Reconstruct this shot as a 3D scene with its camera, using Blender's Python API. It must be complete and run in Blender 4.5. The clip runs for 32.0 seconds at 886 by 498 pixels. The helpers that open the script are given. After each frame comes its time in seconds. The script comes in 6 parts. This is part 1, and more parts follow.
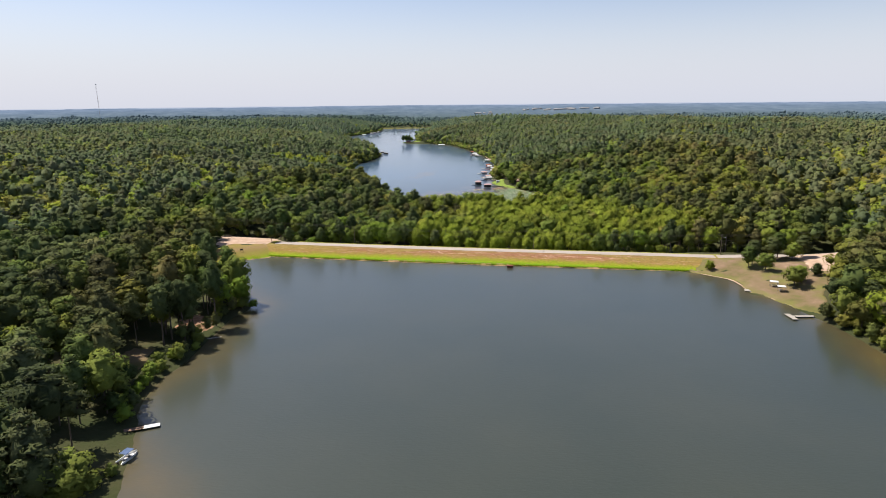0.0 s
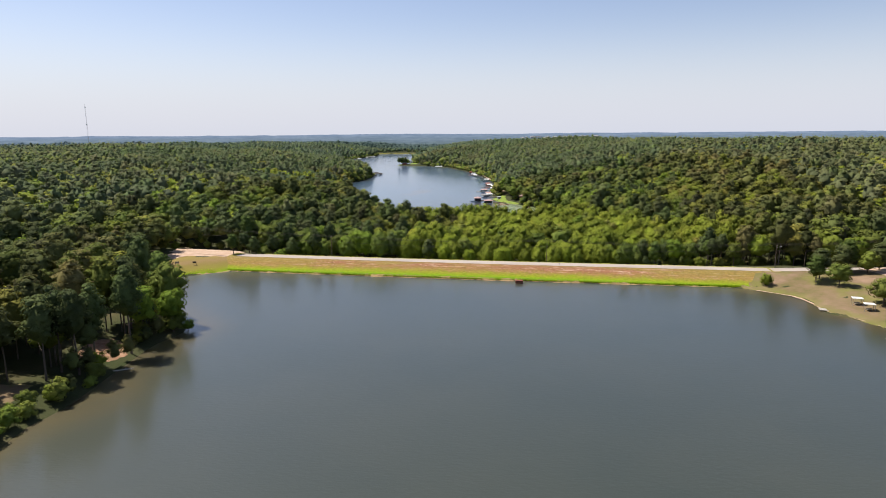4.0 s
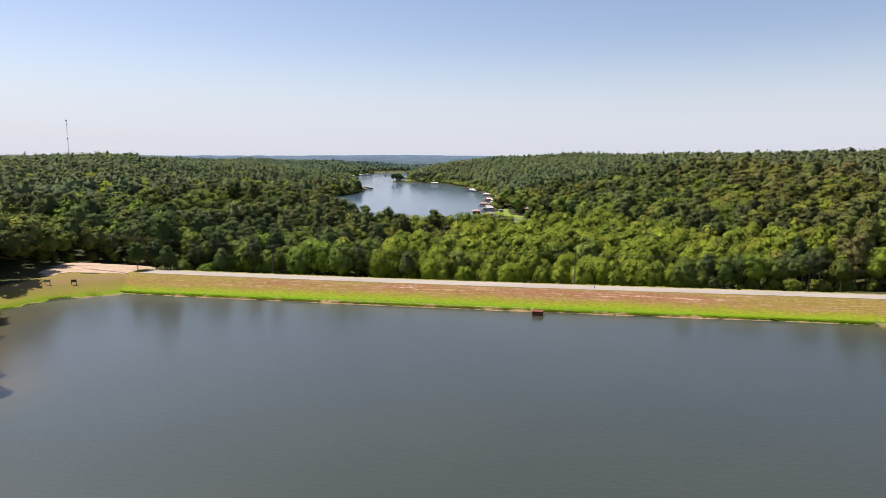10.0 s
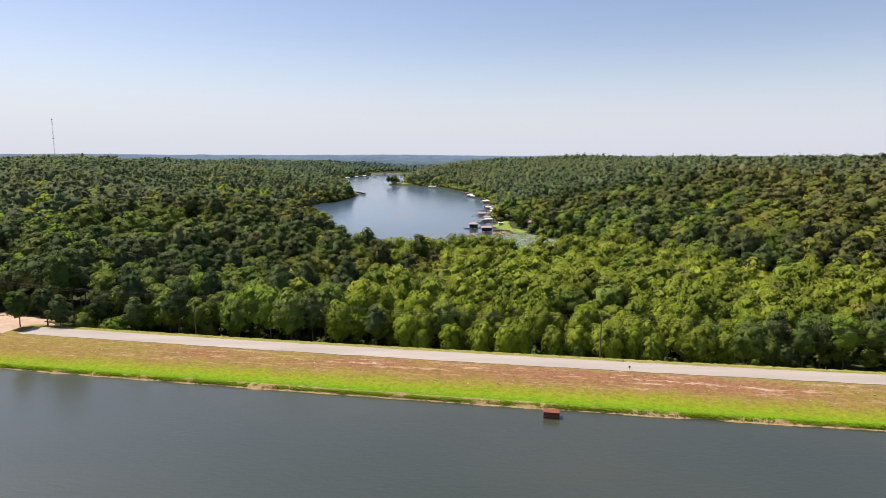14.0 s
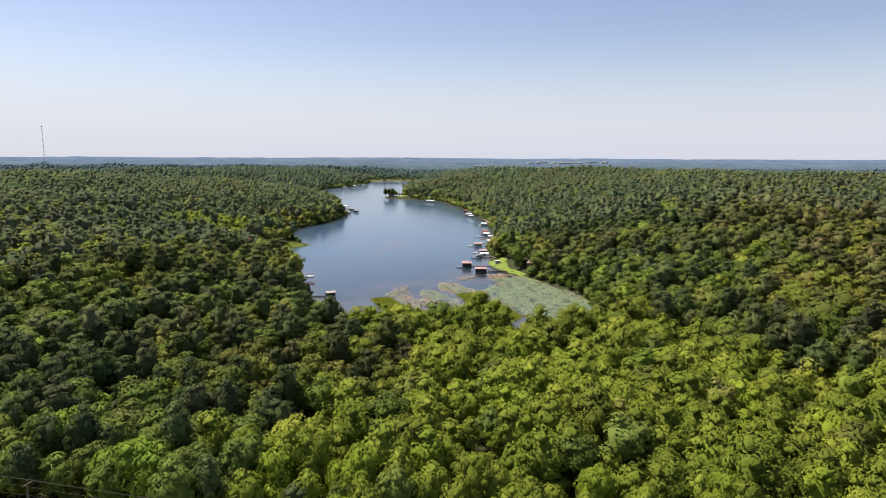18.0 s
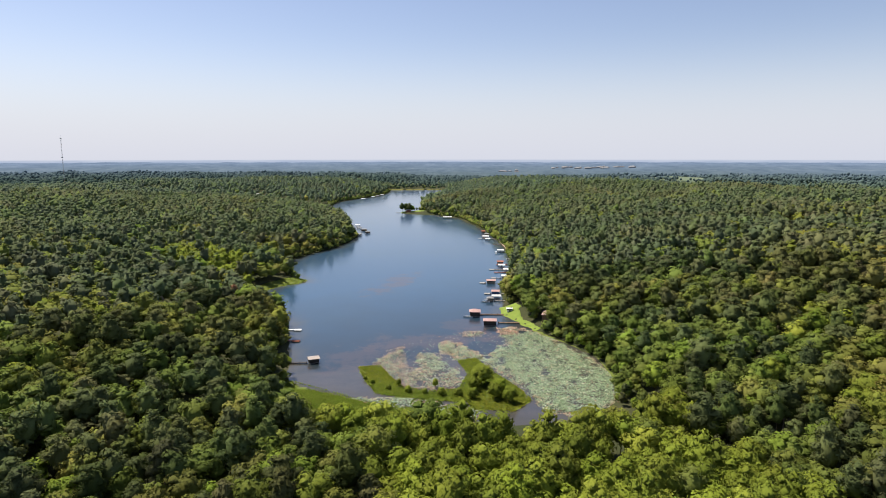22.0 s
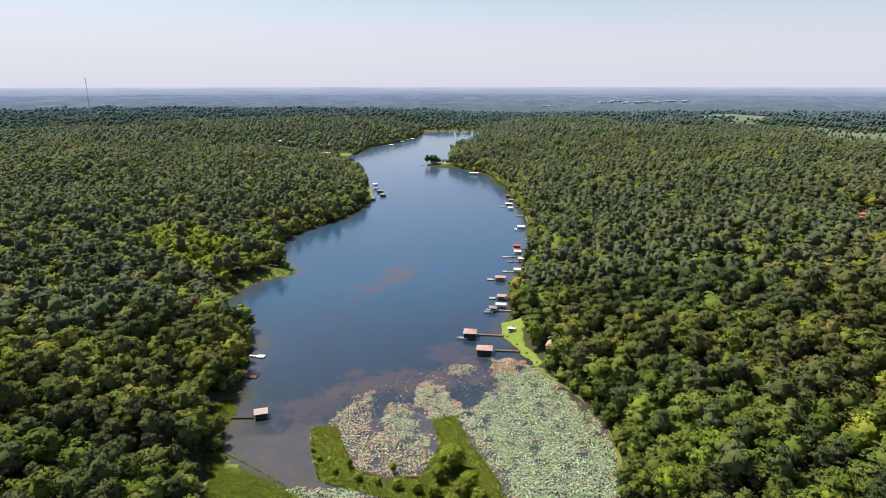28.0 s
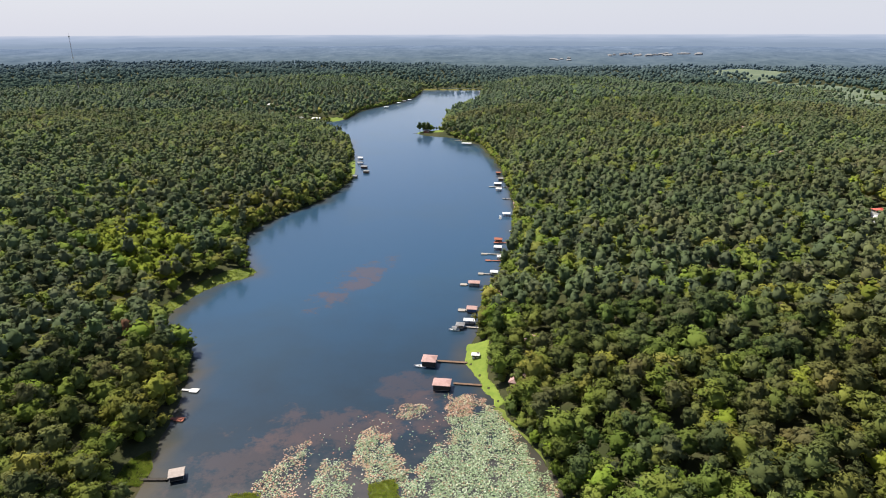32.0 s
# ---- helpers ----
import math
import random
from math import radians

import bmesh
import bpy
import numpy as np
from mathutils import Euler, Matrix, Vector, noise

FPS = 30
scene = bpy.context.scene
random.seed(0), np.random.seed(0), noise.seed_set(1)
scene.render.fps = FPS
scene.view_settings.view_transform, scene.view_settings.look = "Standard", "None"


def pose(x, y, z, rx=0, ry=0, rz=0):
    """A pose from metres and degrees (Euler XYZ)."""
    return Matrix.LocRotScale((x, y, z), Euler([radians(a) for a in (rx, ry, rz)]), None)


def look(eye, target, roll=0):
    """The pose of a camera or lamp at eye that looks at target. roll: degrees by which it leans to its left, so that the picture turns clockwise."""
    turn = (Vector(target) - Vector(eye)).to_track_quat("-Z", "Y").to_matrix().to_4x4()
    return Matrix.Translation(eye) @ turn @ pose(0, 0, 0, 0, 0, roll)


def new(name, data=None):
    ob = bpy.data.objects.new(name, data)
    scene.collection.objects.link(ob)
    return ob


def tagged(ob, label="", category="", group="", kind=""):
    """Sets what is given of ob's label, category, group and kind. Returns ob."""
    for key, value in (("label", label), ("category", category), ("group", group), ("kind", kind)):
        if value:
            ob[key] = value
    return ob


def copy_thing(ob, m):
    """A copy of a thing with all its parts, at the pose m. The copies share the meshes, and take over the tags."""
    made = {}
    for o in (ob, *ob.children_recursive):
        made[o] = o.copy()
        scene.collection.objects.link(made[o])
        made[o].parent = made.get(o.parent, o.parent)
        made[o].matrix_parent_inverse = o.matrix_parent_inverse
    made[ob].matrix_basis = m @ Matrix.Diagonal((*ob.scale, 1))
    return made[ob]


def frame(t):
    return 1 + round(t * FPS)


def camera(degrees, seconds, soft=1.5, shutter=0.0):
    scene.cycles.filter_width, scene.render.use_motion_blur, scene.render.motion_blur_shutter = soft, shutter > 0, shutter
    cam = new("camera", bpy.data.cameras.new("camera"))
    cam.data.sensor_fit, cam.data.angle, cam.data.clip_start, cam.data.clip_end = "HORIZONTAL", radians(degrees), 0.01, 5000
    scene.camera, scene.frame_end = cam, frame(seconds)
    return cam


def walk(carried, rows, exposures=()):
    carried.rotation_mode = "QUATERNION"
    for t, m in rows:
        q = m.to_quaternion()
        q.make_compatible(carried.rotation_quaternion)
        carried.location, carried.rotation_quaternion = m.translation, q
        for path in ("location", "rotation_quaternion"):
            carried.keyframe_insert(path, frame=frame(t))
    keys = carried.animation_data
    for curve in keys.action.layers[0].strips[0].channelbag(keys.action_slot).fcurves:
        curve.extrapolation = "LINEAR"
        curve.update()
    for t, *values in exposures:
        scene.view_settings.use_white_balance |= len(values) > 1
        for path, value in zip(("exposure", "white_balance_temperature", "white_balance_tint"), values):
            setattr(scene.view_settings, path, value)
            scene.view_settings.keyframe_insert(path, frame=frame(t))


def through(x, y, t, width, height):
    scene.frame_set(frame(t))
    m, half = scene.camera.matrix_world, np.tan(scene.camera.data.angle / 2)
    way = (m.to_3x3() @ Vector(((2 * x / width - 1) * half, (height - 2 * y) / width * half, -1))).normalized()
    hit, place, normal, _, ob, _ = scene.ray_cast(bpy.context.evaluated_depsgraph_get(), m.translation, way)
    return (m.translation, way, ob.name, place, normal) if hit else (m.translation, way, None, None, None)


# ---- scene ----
cam = camera(70.9, 32.0, soft=0.9)
# seconds, place in metres, turn in degrees
ROWS = [
    (0.0, 0.00, 0.03, 83.19, 76.644, 0.554, 0.008),
    (0.5, 0.15, 7.04, 80.49, 76.633, 0.542, -0.017),
    (1.0, 0.29, 14.04, 77.75, 76.631, 0.520, -0.039),
    (1.5, 0.46, 21.04, 75.09, 76.615, 0.480, -0.056),
    (2.0, 0.54, 27.60, 72.54, 76.739, 0.440, -0.074),
    (2.5, 0.77, 34.49, 69.91, 77.418, 0.448, -0.106),
    (3.0, 0.95, 41.37, 67.24, 78.247, 0.450, -0.116),
    (3.5, 1.22, 48.32, 64.54, 78.915, 0.447, -0.134),
    (5.5, 2.35, 75.71, 53.91, 80.438, 0.284, -0.232),
    (6.0, 2.66, 82.64, 51.30, 80.736, 0.225, -0.227),
    (6.5, 3.11, 89.43, 48.61, 81.055, 0.225, -0.241),
    (7.0, 3.52, 96.25, 46.23, 81.355, 0.204, -0.261),
    (7.5, 3.97, 103.14, 44.57, 81.634, 0.167, -0.256),
    (8.0, 4.49, 110.02, 44.03, 81.734, 0.109, -0.257),
    (8.5, 4.92, 117.06, 43.98, 81.692, 0.068, -0.259),
    (9.0, 5.30, 123.90, 44.07, 81.620, 0.005, -0.266),
    (9.5, 5.67, 130.87, 43.89, 81.621, -0.007, -0.262),
    (10.0, 6.27, 137.79, 43.85, 81.582, -0.035, -0.234),
    (10.5, 6.68, 144.69, 43.73, 81.593, -0.037, -0.233),
    (11.0, 7.23, 151.53, 43.57, 81.594, -0.060, -0.226),
    (11.5, 7.92, 158.36, 43.55, 81.585, -0.048, -0.208),
    (12.0, 8.69, 165.23, 43.48, 81.606, -0.046, -0.187),
    (12.5, 9.47, 172.08, 43.74, 81.587, -0.071, -0.191),
    (13.0, 10.30, 178.94, 45.05, 81.557, -0.103, -0.182),
    (13.5, 11.15, 185.92, 47.37, 81.525, -0.133, -0.185),
    (14.0, 11.96, 192.86, 50.06, 81.483, -0.170, -0.176),
    (14.5, 12.90, 199.80, 52.80, 81.450, -0.220, -0.175),
    (16.5, 17.88, 227.46, 63.60, 81.415, -0.280, -0.077),
    (17.0, 19.75, 234.02, 66.01, 81.441, -0.280, -0.021),
    (17.5, 21.17, 240.52, 68.75, 81.451, -0.249, 0.116),
    (18.0, 22.68, 246.87, 71.43, 81.462, -0.228, 0.297),
    (18.5, 24.15, 253.28, 74.15, 81.476, -0.218, 0.737),
    (19.0, 25.57, 259.46, 76.88, 81.493, -0.190, 1.256),
    (19.5, 27.13, 265.74, 79.44, 81.507, -0.124, 1.703),
    (20.0, 28.64, 271.90, 82.07, 81.510, -0.090, 2.055),
    (20.5, 30.35, 278.01, 84.69, 81.530, -0.029, 2.249),
    (21.0, 31.93, 284.09, 87.40, 81.529, -0.005, 2.371),
    (21.5, 33.58, 290.12, 90.22, 81.547, 0.031, 2.531),
    (22.0, 35.18, 296.14, 92.99, 81.544, 0.030, 2.669),
    (22.5, 36.87, 302.06, 95.74, 81.272, 0.064, 2.819),
    (23.0, 38.69, 307.89, 98.51, 80.761, 0.070, 2.986),
    (23.5, 40.59, 313.76, 101.33, 80.211, 0.033, 3.817),
    (24.0, 42.57, 319.51, 104.04, 79.627, 0.028, 5.451),
    (24.5, 44.65, 325.30, 106.69, 79.053, 0.044, 6.249),
    (25.0, 46.68, 331.09, 109.39, 78.460, 0.046, 6.456),
    (25.5, 48.71, 336.83, 112.02, 77.943, 0.056, 6.517),
    (27.5, 57.32, 359.74, 122.87, 75.668, 0.041, 6.701),
    (28.0, 59.62, 365.53, 125.53, 75.121, 0.043, 6.774),
    (28.5, 61.94, 371.30, 128.28, 74.557, 0.048, 6.846),
    (29.0, 64.31, 377.14, 130.93, 74.013, 0.055, 6.927),
    (29.5, 66.72, 382.95, 133.63, 73.439, 0.052, 7.010),
    (30.0, 69.23, 388.71, 136.33, 72.886, 0.071, 7.099),
    (30.5, 71.73, 394.50, 138.99, 72.353, 0.085, 7.209),
    (31.0, 74.28, 400.26, 141.70, 71.801, 0.101, 7.330),
    (31.5, 76.82, 406.02, 144.41, 71.239, 0.108, 7.452),
    (32.0, 79.37, 411.70, 147.13, 70.697, 0.134, 7.570),
]
walk(cam, [(t, pose(x, y, z, rx, ry, rz)) for t, x, y, z, rx, ry, rz in ROWS], exposures=((0.0, 0.45), (32.0, 0.45)))

# ---- light ----
SUN_EL, SUN_AZ = radians(60), radians(-60)   # azimuth measured from +y towards +x
world = bpy.data.worlds.new("sky")
scene.world = world
world.use_nodes = True
wn, wl = world.node_tree.nodes, world.node_tree.links
sky = wn.new("ShaderNodeTexSky")
sky.sky_type, sky.sun_disc = "NISHITA", False
sky.sun_elevation, sky.sun_rotation = SUN_EL, SUN_AZ
sky.air_density, sky.dust_density, sky.ozone_density, sky.altitude = 1.0, 0.6, 1.0, 100
# summer haze: the sky pales towards the horizon
coord, parts, haze, pale = wn.new("ShaderNodeTexCoord"), wn.new("ShaderNodeSeparateXYZ"), wn.new("ShaderNodeMapRange"), wn.new("ShaderNodeMix")
haze.interpolation_type, pale.data_type = "SMOOTHERSTEP", "RGBA"
for key, value in ((1, -0.02), (2, 0.205), (3, 0.90), (4, 0.0)):
    haze.inputs[key].default_value = value
wl.new(coord.outputs["Generated"], parts.inputs[0])
wl.new(parts.outputs[2], haze.inputs[0])
wl.new(haze.outputs[0], pale.inputs[0])
warm = wn.new("ShaderNodeMix")
warm.data_type, warm.blend_type = "RGBA", "MULTIPLY"
warm.inputs[0].default_value, warm.inputs[7].default_value = 1.0, (1.09, 0.97, 1.0, 1)
wl.new(sky.outputs[0], warm.inputs[6])
wl.new(warm.outputs[2], pale.inputs[6])
pale.inputs[7].default_value = (5.3, 5.6, 6.5, 1)
# the land beyond the last hills, drawn into the sky in hazed colours
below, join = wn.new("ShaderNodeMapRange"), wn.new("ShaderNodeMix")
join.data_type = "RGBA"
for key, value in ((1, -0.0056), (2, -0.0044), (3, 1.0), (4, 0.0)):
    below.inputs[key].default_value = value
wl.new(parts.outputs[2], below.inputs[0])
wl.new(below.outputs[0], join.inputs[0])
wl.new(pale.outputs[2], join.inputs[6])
# painted haze pales it with distance; it lies in long low ridges
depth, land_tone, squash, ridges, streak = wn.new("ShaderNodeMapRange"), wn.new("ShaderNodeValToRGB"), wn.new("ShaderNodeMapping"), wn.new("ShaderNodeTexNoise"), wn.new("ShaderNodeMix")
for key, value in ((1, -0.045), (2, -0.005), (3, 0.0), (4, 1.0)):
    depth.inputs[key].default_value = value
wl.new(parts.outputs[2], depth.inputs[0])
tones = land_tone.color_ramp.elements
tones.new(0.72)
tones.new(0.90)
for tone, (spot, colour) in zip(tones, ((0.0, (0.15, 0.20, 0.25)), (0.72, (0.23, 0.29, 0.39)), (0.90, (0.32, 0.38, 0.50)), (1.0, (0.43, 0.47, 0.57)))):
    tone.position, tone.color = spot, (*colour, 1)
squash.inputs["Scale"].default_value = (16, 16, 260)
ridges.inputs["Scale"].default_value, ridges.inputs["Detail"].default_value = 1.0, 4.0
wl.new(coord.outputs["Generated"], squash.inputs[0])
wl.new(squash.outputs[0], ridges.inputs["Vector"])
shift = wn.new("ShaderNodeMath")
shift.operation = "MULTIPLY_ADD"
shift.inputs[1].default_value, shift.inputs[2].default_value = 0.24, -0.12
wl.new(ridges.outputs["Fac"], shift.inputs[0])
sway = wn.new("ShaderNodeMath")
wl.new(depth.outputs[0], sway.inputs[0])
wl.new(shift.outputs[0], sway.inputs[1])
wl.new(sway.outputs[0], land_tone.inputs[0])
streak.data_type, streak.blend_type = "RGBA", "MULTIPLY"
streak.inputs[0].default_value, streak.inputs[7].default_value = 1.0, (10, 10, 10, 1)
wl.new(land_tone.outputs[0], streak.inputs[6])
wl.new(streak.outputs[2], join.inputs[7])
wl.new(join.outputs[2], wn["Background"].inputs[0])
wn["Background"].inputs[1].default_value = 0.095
sun_data = bpy.data.lights.new("sun", "SUN")
sun_data.energy, sun_data.angle, sun_data.color = 5.0, radians(0.55), (1.0, 0.93, 0.82)
sun = new("sun", sun_data)
sun.matrix_world = look((0, 0, 300), (-math.sin(SUN_AZ) * math.cos(SUN_EL), -math.cos(SUN_AZ) * math.cos(SUN_EL), 300 - math.sin(SUN_EL)))


# ---- materials ----
class Nodes:
    """A material with short calls for its nodes."""

    def __init__(self, name):
        self.mat = bpy.data.materials.new(name)
        self.mat.use_nodes = True
        self.tree = self.mat.node_tree
        self.bsdf = self.tree.nodes["Principled BSDF"]
        self.out = self.tree.nodes["Material Output"]

    def node(self, kind, **settings):
        n = self.tree.nodes.new(kind)
        for key, value in settings.items():
            setattr(n, key, value)
        return n

    def link(self, a, b):
        self.tree.links.new(a, b)

    def noise(self, scale, detail=4.0, rough=0.6, coord="Object", stretch=None):
        tc = self.node("ShaderNodeTexCoord")
        src = tc.outputs[coord]
        if stretch:
            mp = self.node("ShaderNodeMapping")
            mp.inputs["Scale"].default_value = stretch
            self.link(src, mp.inputs[0])
            src = mp.outputs[0]
        n = self.node("ShaderNodeTexNoise")
        n.inputs["Scale"].default_value, n.inputs["Detail"].default_value, n.inputs["Roughness"].default_value = scale, detail, rough
        self.link(src, n.inputs["Vector"])
        return n.outputs["Fac"]

    def ramp(self, fac, stops):
        r = self.node("ShaderNodeValToRGB")
        els = r.color_ramp.elements
        while len(els) < len(stops):
            els.new(0.5)
        for e, (p, c) in zip(els, stops):
            e.position, e.color = p, (*c, 1) if len(c) == 3 else c
        self.link(fac, r.inputs[0])
        return r.outputs[0]

    def mix(self, fac, a, b, blend="MIX"):
        m = self.node("ShaderNodeMix", data_type="RGBA", blend_type=blend)
        for sock, value in ((m.inputs[0], fac), (m.inputs[6], a), (m.inputs[7], b)):
            if isinstance(value, (int, float)):
                sock.default_value = value
            elif isinstance(value, tuple):
                sock.default_value = (*value, 1)
            else:
                self.link(value, sock)
        return m.outputs[2]

    def math(self, op, a, b=0.0, c=0.0):
        m = self.node("ShaderNodeMath", operation=op)
        for sock, value in zip(m.inputs, (a, b, c)):
            if isinstance(value, (int, float)):
                sock.default_value = value
            else:
                self.link(value, sock)
        return m.outputs[0]

    def bump(self, height, strength, distance=0.1):
        b = self.node("ShaderNodeBump")
        b.inputs["Strength"].default_value, b.inputs["Distance"].default_value = strength, distance
        self.link(height, b.inputs["Height"])
        self.link(b.outputs[0], self.bsdf.inputs["Normal"])

    def colour(self, value, rough=0.8, metal=0.0, spec=0.3):
        if isinstance(value, tuple):
            self.bsdf.inputs["Base Color"].default_value = (*value, 1)
        else:
            self.link(value, self.bsdf.inputs["Base Color"])
        self.bsdf.inputs["Roughness"].default_value = rough
        self.bsdf.inputs["Metallic"].default_value = metal
        self.bsdf.inputs["Specular IOR Level"].default_value = spec
        return self.mat


def plain(name, a, b, scale=1.5, rough=0.8, metal=0.0, bump=0.25, fine=12.0):
    """A worn surface between two colours, with stains and grain."""
    n = Nodes(name)
    c = n.ramp(n.noise(scale), ((0.3, a), (0.7, b)))
    g = n.noise(fine, 3.0)
    c = n.mix(n.math("MULTIPLY", g, 0.35), c, tuple(v * 0.55 for v in a))
    n.bump(g, bump, 0.03)
    return n.colour(c, rough, metal)


def foliage(name, dark, mid, light, through=0.25, vary=1.0, brown=0.8):
    """Leaves: a tint for each tree, a shade for each leaf clump, and a fine mottling."""
    n = Nodes(name)
    tint = n.node("ShaderNodeAttribute", attribute_name="tint")
    info = n.node("ShaderNodeObjectInfo")
    geo = n.node("ShaderNodeNewGeometry")
    tree = n.math("ADD", n.math("MULTIPLY", tint.outputs["Fac"], 0.75), n.math("MULTIPLY", info.outputs["Random"], 0.25))
    leaf = n.math("MULTIPLY", n.math("SUBTRACT", geo.outputs["Random Per Island"], 0.5), 0.18)
    grain = n.math("ADD", n.math("MULTIPLY", n.math("SUBTRACT", n.noise(2.6, 5.0, 0.8, "Object"), 0.5), 0.55), n.math("MULTIPLY", n.math("SUBTRACT", n.noise(0.55, 3.0, 0.6, "Object"), 0.5), 0.45))
    f = n.math("ADD", n.math("ADD", tree, leaf), grain)
    c = n.ramp(f, ((0.08, dark), (0.5, mid), (0.95, light)))
    place = n.node("ShaderNodeSeparateXYZ")
    n.link(geo.outputs["Position"], place.inputs[0])
    dry = n.math("MULTIPLY", n.math("MINIMUM", n.math("MAXIMUM", n.math("DIVIDE", n.math("SUBTRACT", place.outputs["X"], 90.0), 200.0), 0.0), 1.0), 0.20)
    dry = n.math("MULTIPLY", dry, n.math("MINIMUM", n.math("MAXIMUM", n.math("DIVIDE", n.math("SUBTRACT", 1000.0, place.outputs["Y"]), 350.0), 0.0), 1.0))
    drift = n.ramp(n.math("ADD", dry, n.noise(0.011, 3.0, 0.6)), ((0.46, (0, 0, 0)), (0.66, (1, 1, 1))))
    c = n.mix(n.math("MULTIPLY", drift, brown), c, n.mix(1.0, c, (1.36, 1.04, 0.90), "MULTIPLY"))
    # some trees are fresher, some greyed or browned
    odd = n.math("FRACT", n.math("MULTIPLY", tint.outputs["Fac"], 53.0))
    hue = n.ramp(odd, ((0.0, (1.26, 1.10, 1.4)), (0.10, (1.18, 1.02, 1.2)), (0.22, (1.02, 1.0, 1.0)), (0.60, (0.88, 0.98, 1.0)), (0.86, (0.95, 1.10, 0.85)), (1.0, (1.15, 1.42, 0.75))))
    c = n.mix(vary, c, hue, "MULTIPLY")
    # the foliage masses catch the light as rounded bodies
    soft = n.node("ShaderNodeAttribute", attribute_name="bulge")
    turn = n.node("ShaderNodeVectorTransform", vector_type="NORMAL", convert_from="OBJECT", convert_to="WORLD")
    n.link(soft.outputs["Vector"], turn.inputs[0])
    b = n.node("ShaderNodeBump")
    b.inputs["Strength"].default_value, b.inputs["Distance"].default_value = 0.4, 0.25
    n.link(n.noise(3.6, 4.0, 0.75), b.inputs["Height"])
    n.link(turn.outputs[0], b.inputs["Normal"])
    n.link(b.outputs[0], n.bsdf.inputs["Normal"])
    mat = n.colour(c, 0.7, 0.0, 0.06)
    tr = n.node("ShaderNodeBsdfTranslucent")
    n.link(c, tr.inputs[0])
    n.link(b.outputs[0], tr.inputs["Normal"])
    mx = n.node("ShaderNodeMixShader")
    mx.inputs[0].default_value = through
    n.link(n.bsdf.outputs[0], mx.inputs[1])
    n.link(tr.outputs[0], mx.inputs[2])
    n.link(mx.outputs[0], n.out.inputs[0])
    return mat


PINE = foliage("pine_needles", (0.056, 0.076, 0.031), (0.108, 0.137, 0.052), (0.184, 0.220, 0.076), 0.36, 0.7, 0.9)
OAK = foliage("broad_leaves", (0.102, 0.131, 0.030), (0.188, 0.232, 0.050), (0.272, 0.320, 0.066), 0.36, 0.8, 0.75)
WILLOW = foliage("swamp_leaves", (0.145, 0.178, 0.025), (0.248, 0.294, 0.037), (0.360, 0.402, 0.057), 0.32, 0.3, 0.12)
# farther woods, with distance haze mixed into the green: full, then half
HAZEPINE = foliage("hazed_pine_needles", (0.072, 0.105, 0.066), (0.122, 0.165, 0.098), (0.170, 0.220, 0.121), 0.36, 0.35, 0.4)
HAZEOAK = foliage("hazed_broad_leaves", (0.080, 0.112, 0.050), (0.130, 0.176, 0.072), (0.190, 0.240, 0.092), 0.36, 0.35, 0.4)
MIDPINE = foliage("half_hazed_pine_needles", (0.080, 0.108, 0.057), (0.140, 0.176, 0.087), (0.196, 0.238, 0.110), 0.42, 0.45, 0.6)
MIDOAK = foliage("half_hazed_broad_leaves", (0.090, 0.120, 0.042), (0.154, 0.198, 0.062), (0.225, 0.275, 0.082), 0.40, 0.5, 0.6)
DEADNEEDLE = foliage("dead_needles", (0.20, 0.10, 0.06), (0.33, 0.17, 0.10), (0.45, 0.25, 0.15), 0.3)
LUSH = foliage("lush_grass", (0.24, 0.38, 0.012), (0.27, 0.42, 0.015), (0.36, 0.48, 0.025), 0.45, 0.2, 0.0)
REED = foliage("reeds", (0.13, 0.19, 0.025), (0.21, 0.28, 0.035), (0.33, 0.37, 0.065), 0.40, 0.6, 0.8)
BARK = plain("bark", (0.10, 0.075, 0.055), (0.19, 0.15, 0.12), 2.0, 0.9)
GREYWOOD = plain("weathered_wood", (0.30, 0.27, 0.23), (0.46, 0.42, 0.37), 2.0, 0.85)
BROWNWOOD = plain("brown_wood", (0.15, 0.09, 0.06), (0.26, 0.17, 0.11), 2.0, 0.8)
REDWOOD = plain("red_painted_wood", (0.32, 0.10, 0.06), (0.46, 0.17, 0.10), 2.0, 0.75)
DARKWOOD = plain("dark_wood", (0.04, 0.035, 0.03), (0.09, 0.075, 0.06), 2.0, 0.85)
TANROOF = plain("faded_tan_roof", (0.36, 0.30, 0.26), (0.48, 0.41, 0.36), 0.8, 0.7)
WHITE = plain("white_metal", (0.62, 0.62, 0.60), (0.80, 0.80, 0.78), 1.0, 0.5)
PINKROOF = plain("faded_red_roof", (0.42, 0.25, 0.22), (0.55, 0.36, 0.32), 0.8, 0.6)
GREYROOF = plain("grey_roof", (0.20, 0.20, 0.20), (0.34, 0.33, 0.32), 0.8, 0.7)
REDROOF = plain("bright_red_roof", (0.50, 0.07, 0.05), (0.62, 0.12, 0.08), 0.8, 0.6)
BLUE = plain("blue_paint", (0.06, 0.10, 0.20), (0.10, 0.16, 0.30), 1.0, 0.5)
RUST = plain("rusty_steel", (0.16, 0.05, 0.03), (0.30, 0.10, 0.06), 3.0, 0.9)
STEEL = plain("galvanised_steel", (0.42, 0.42, 0.42), (0.58, 0.58, 0.57), 2.0, 0.45, 0.6)
SAND = plain("sandy_soil", (0.42, 0.28, 0.19), (0.56, 0.42, 0.32), 0.25, 0.95, 0.0, 0.4, 3.0)
LAWN = plain("mown_lawn", (0.15, 0.22, 0.03), (0.23, 0.29, 0.045), 0.3, 0.9, 0.0, 0.5, 5.0)
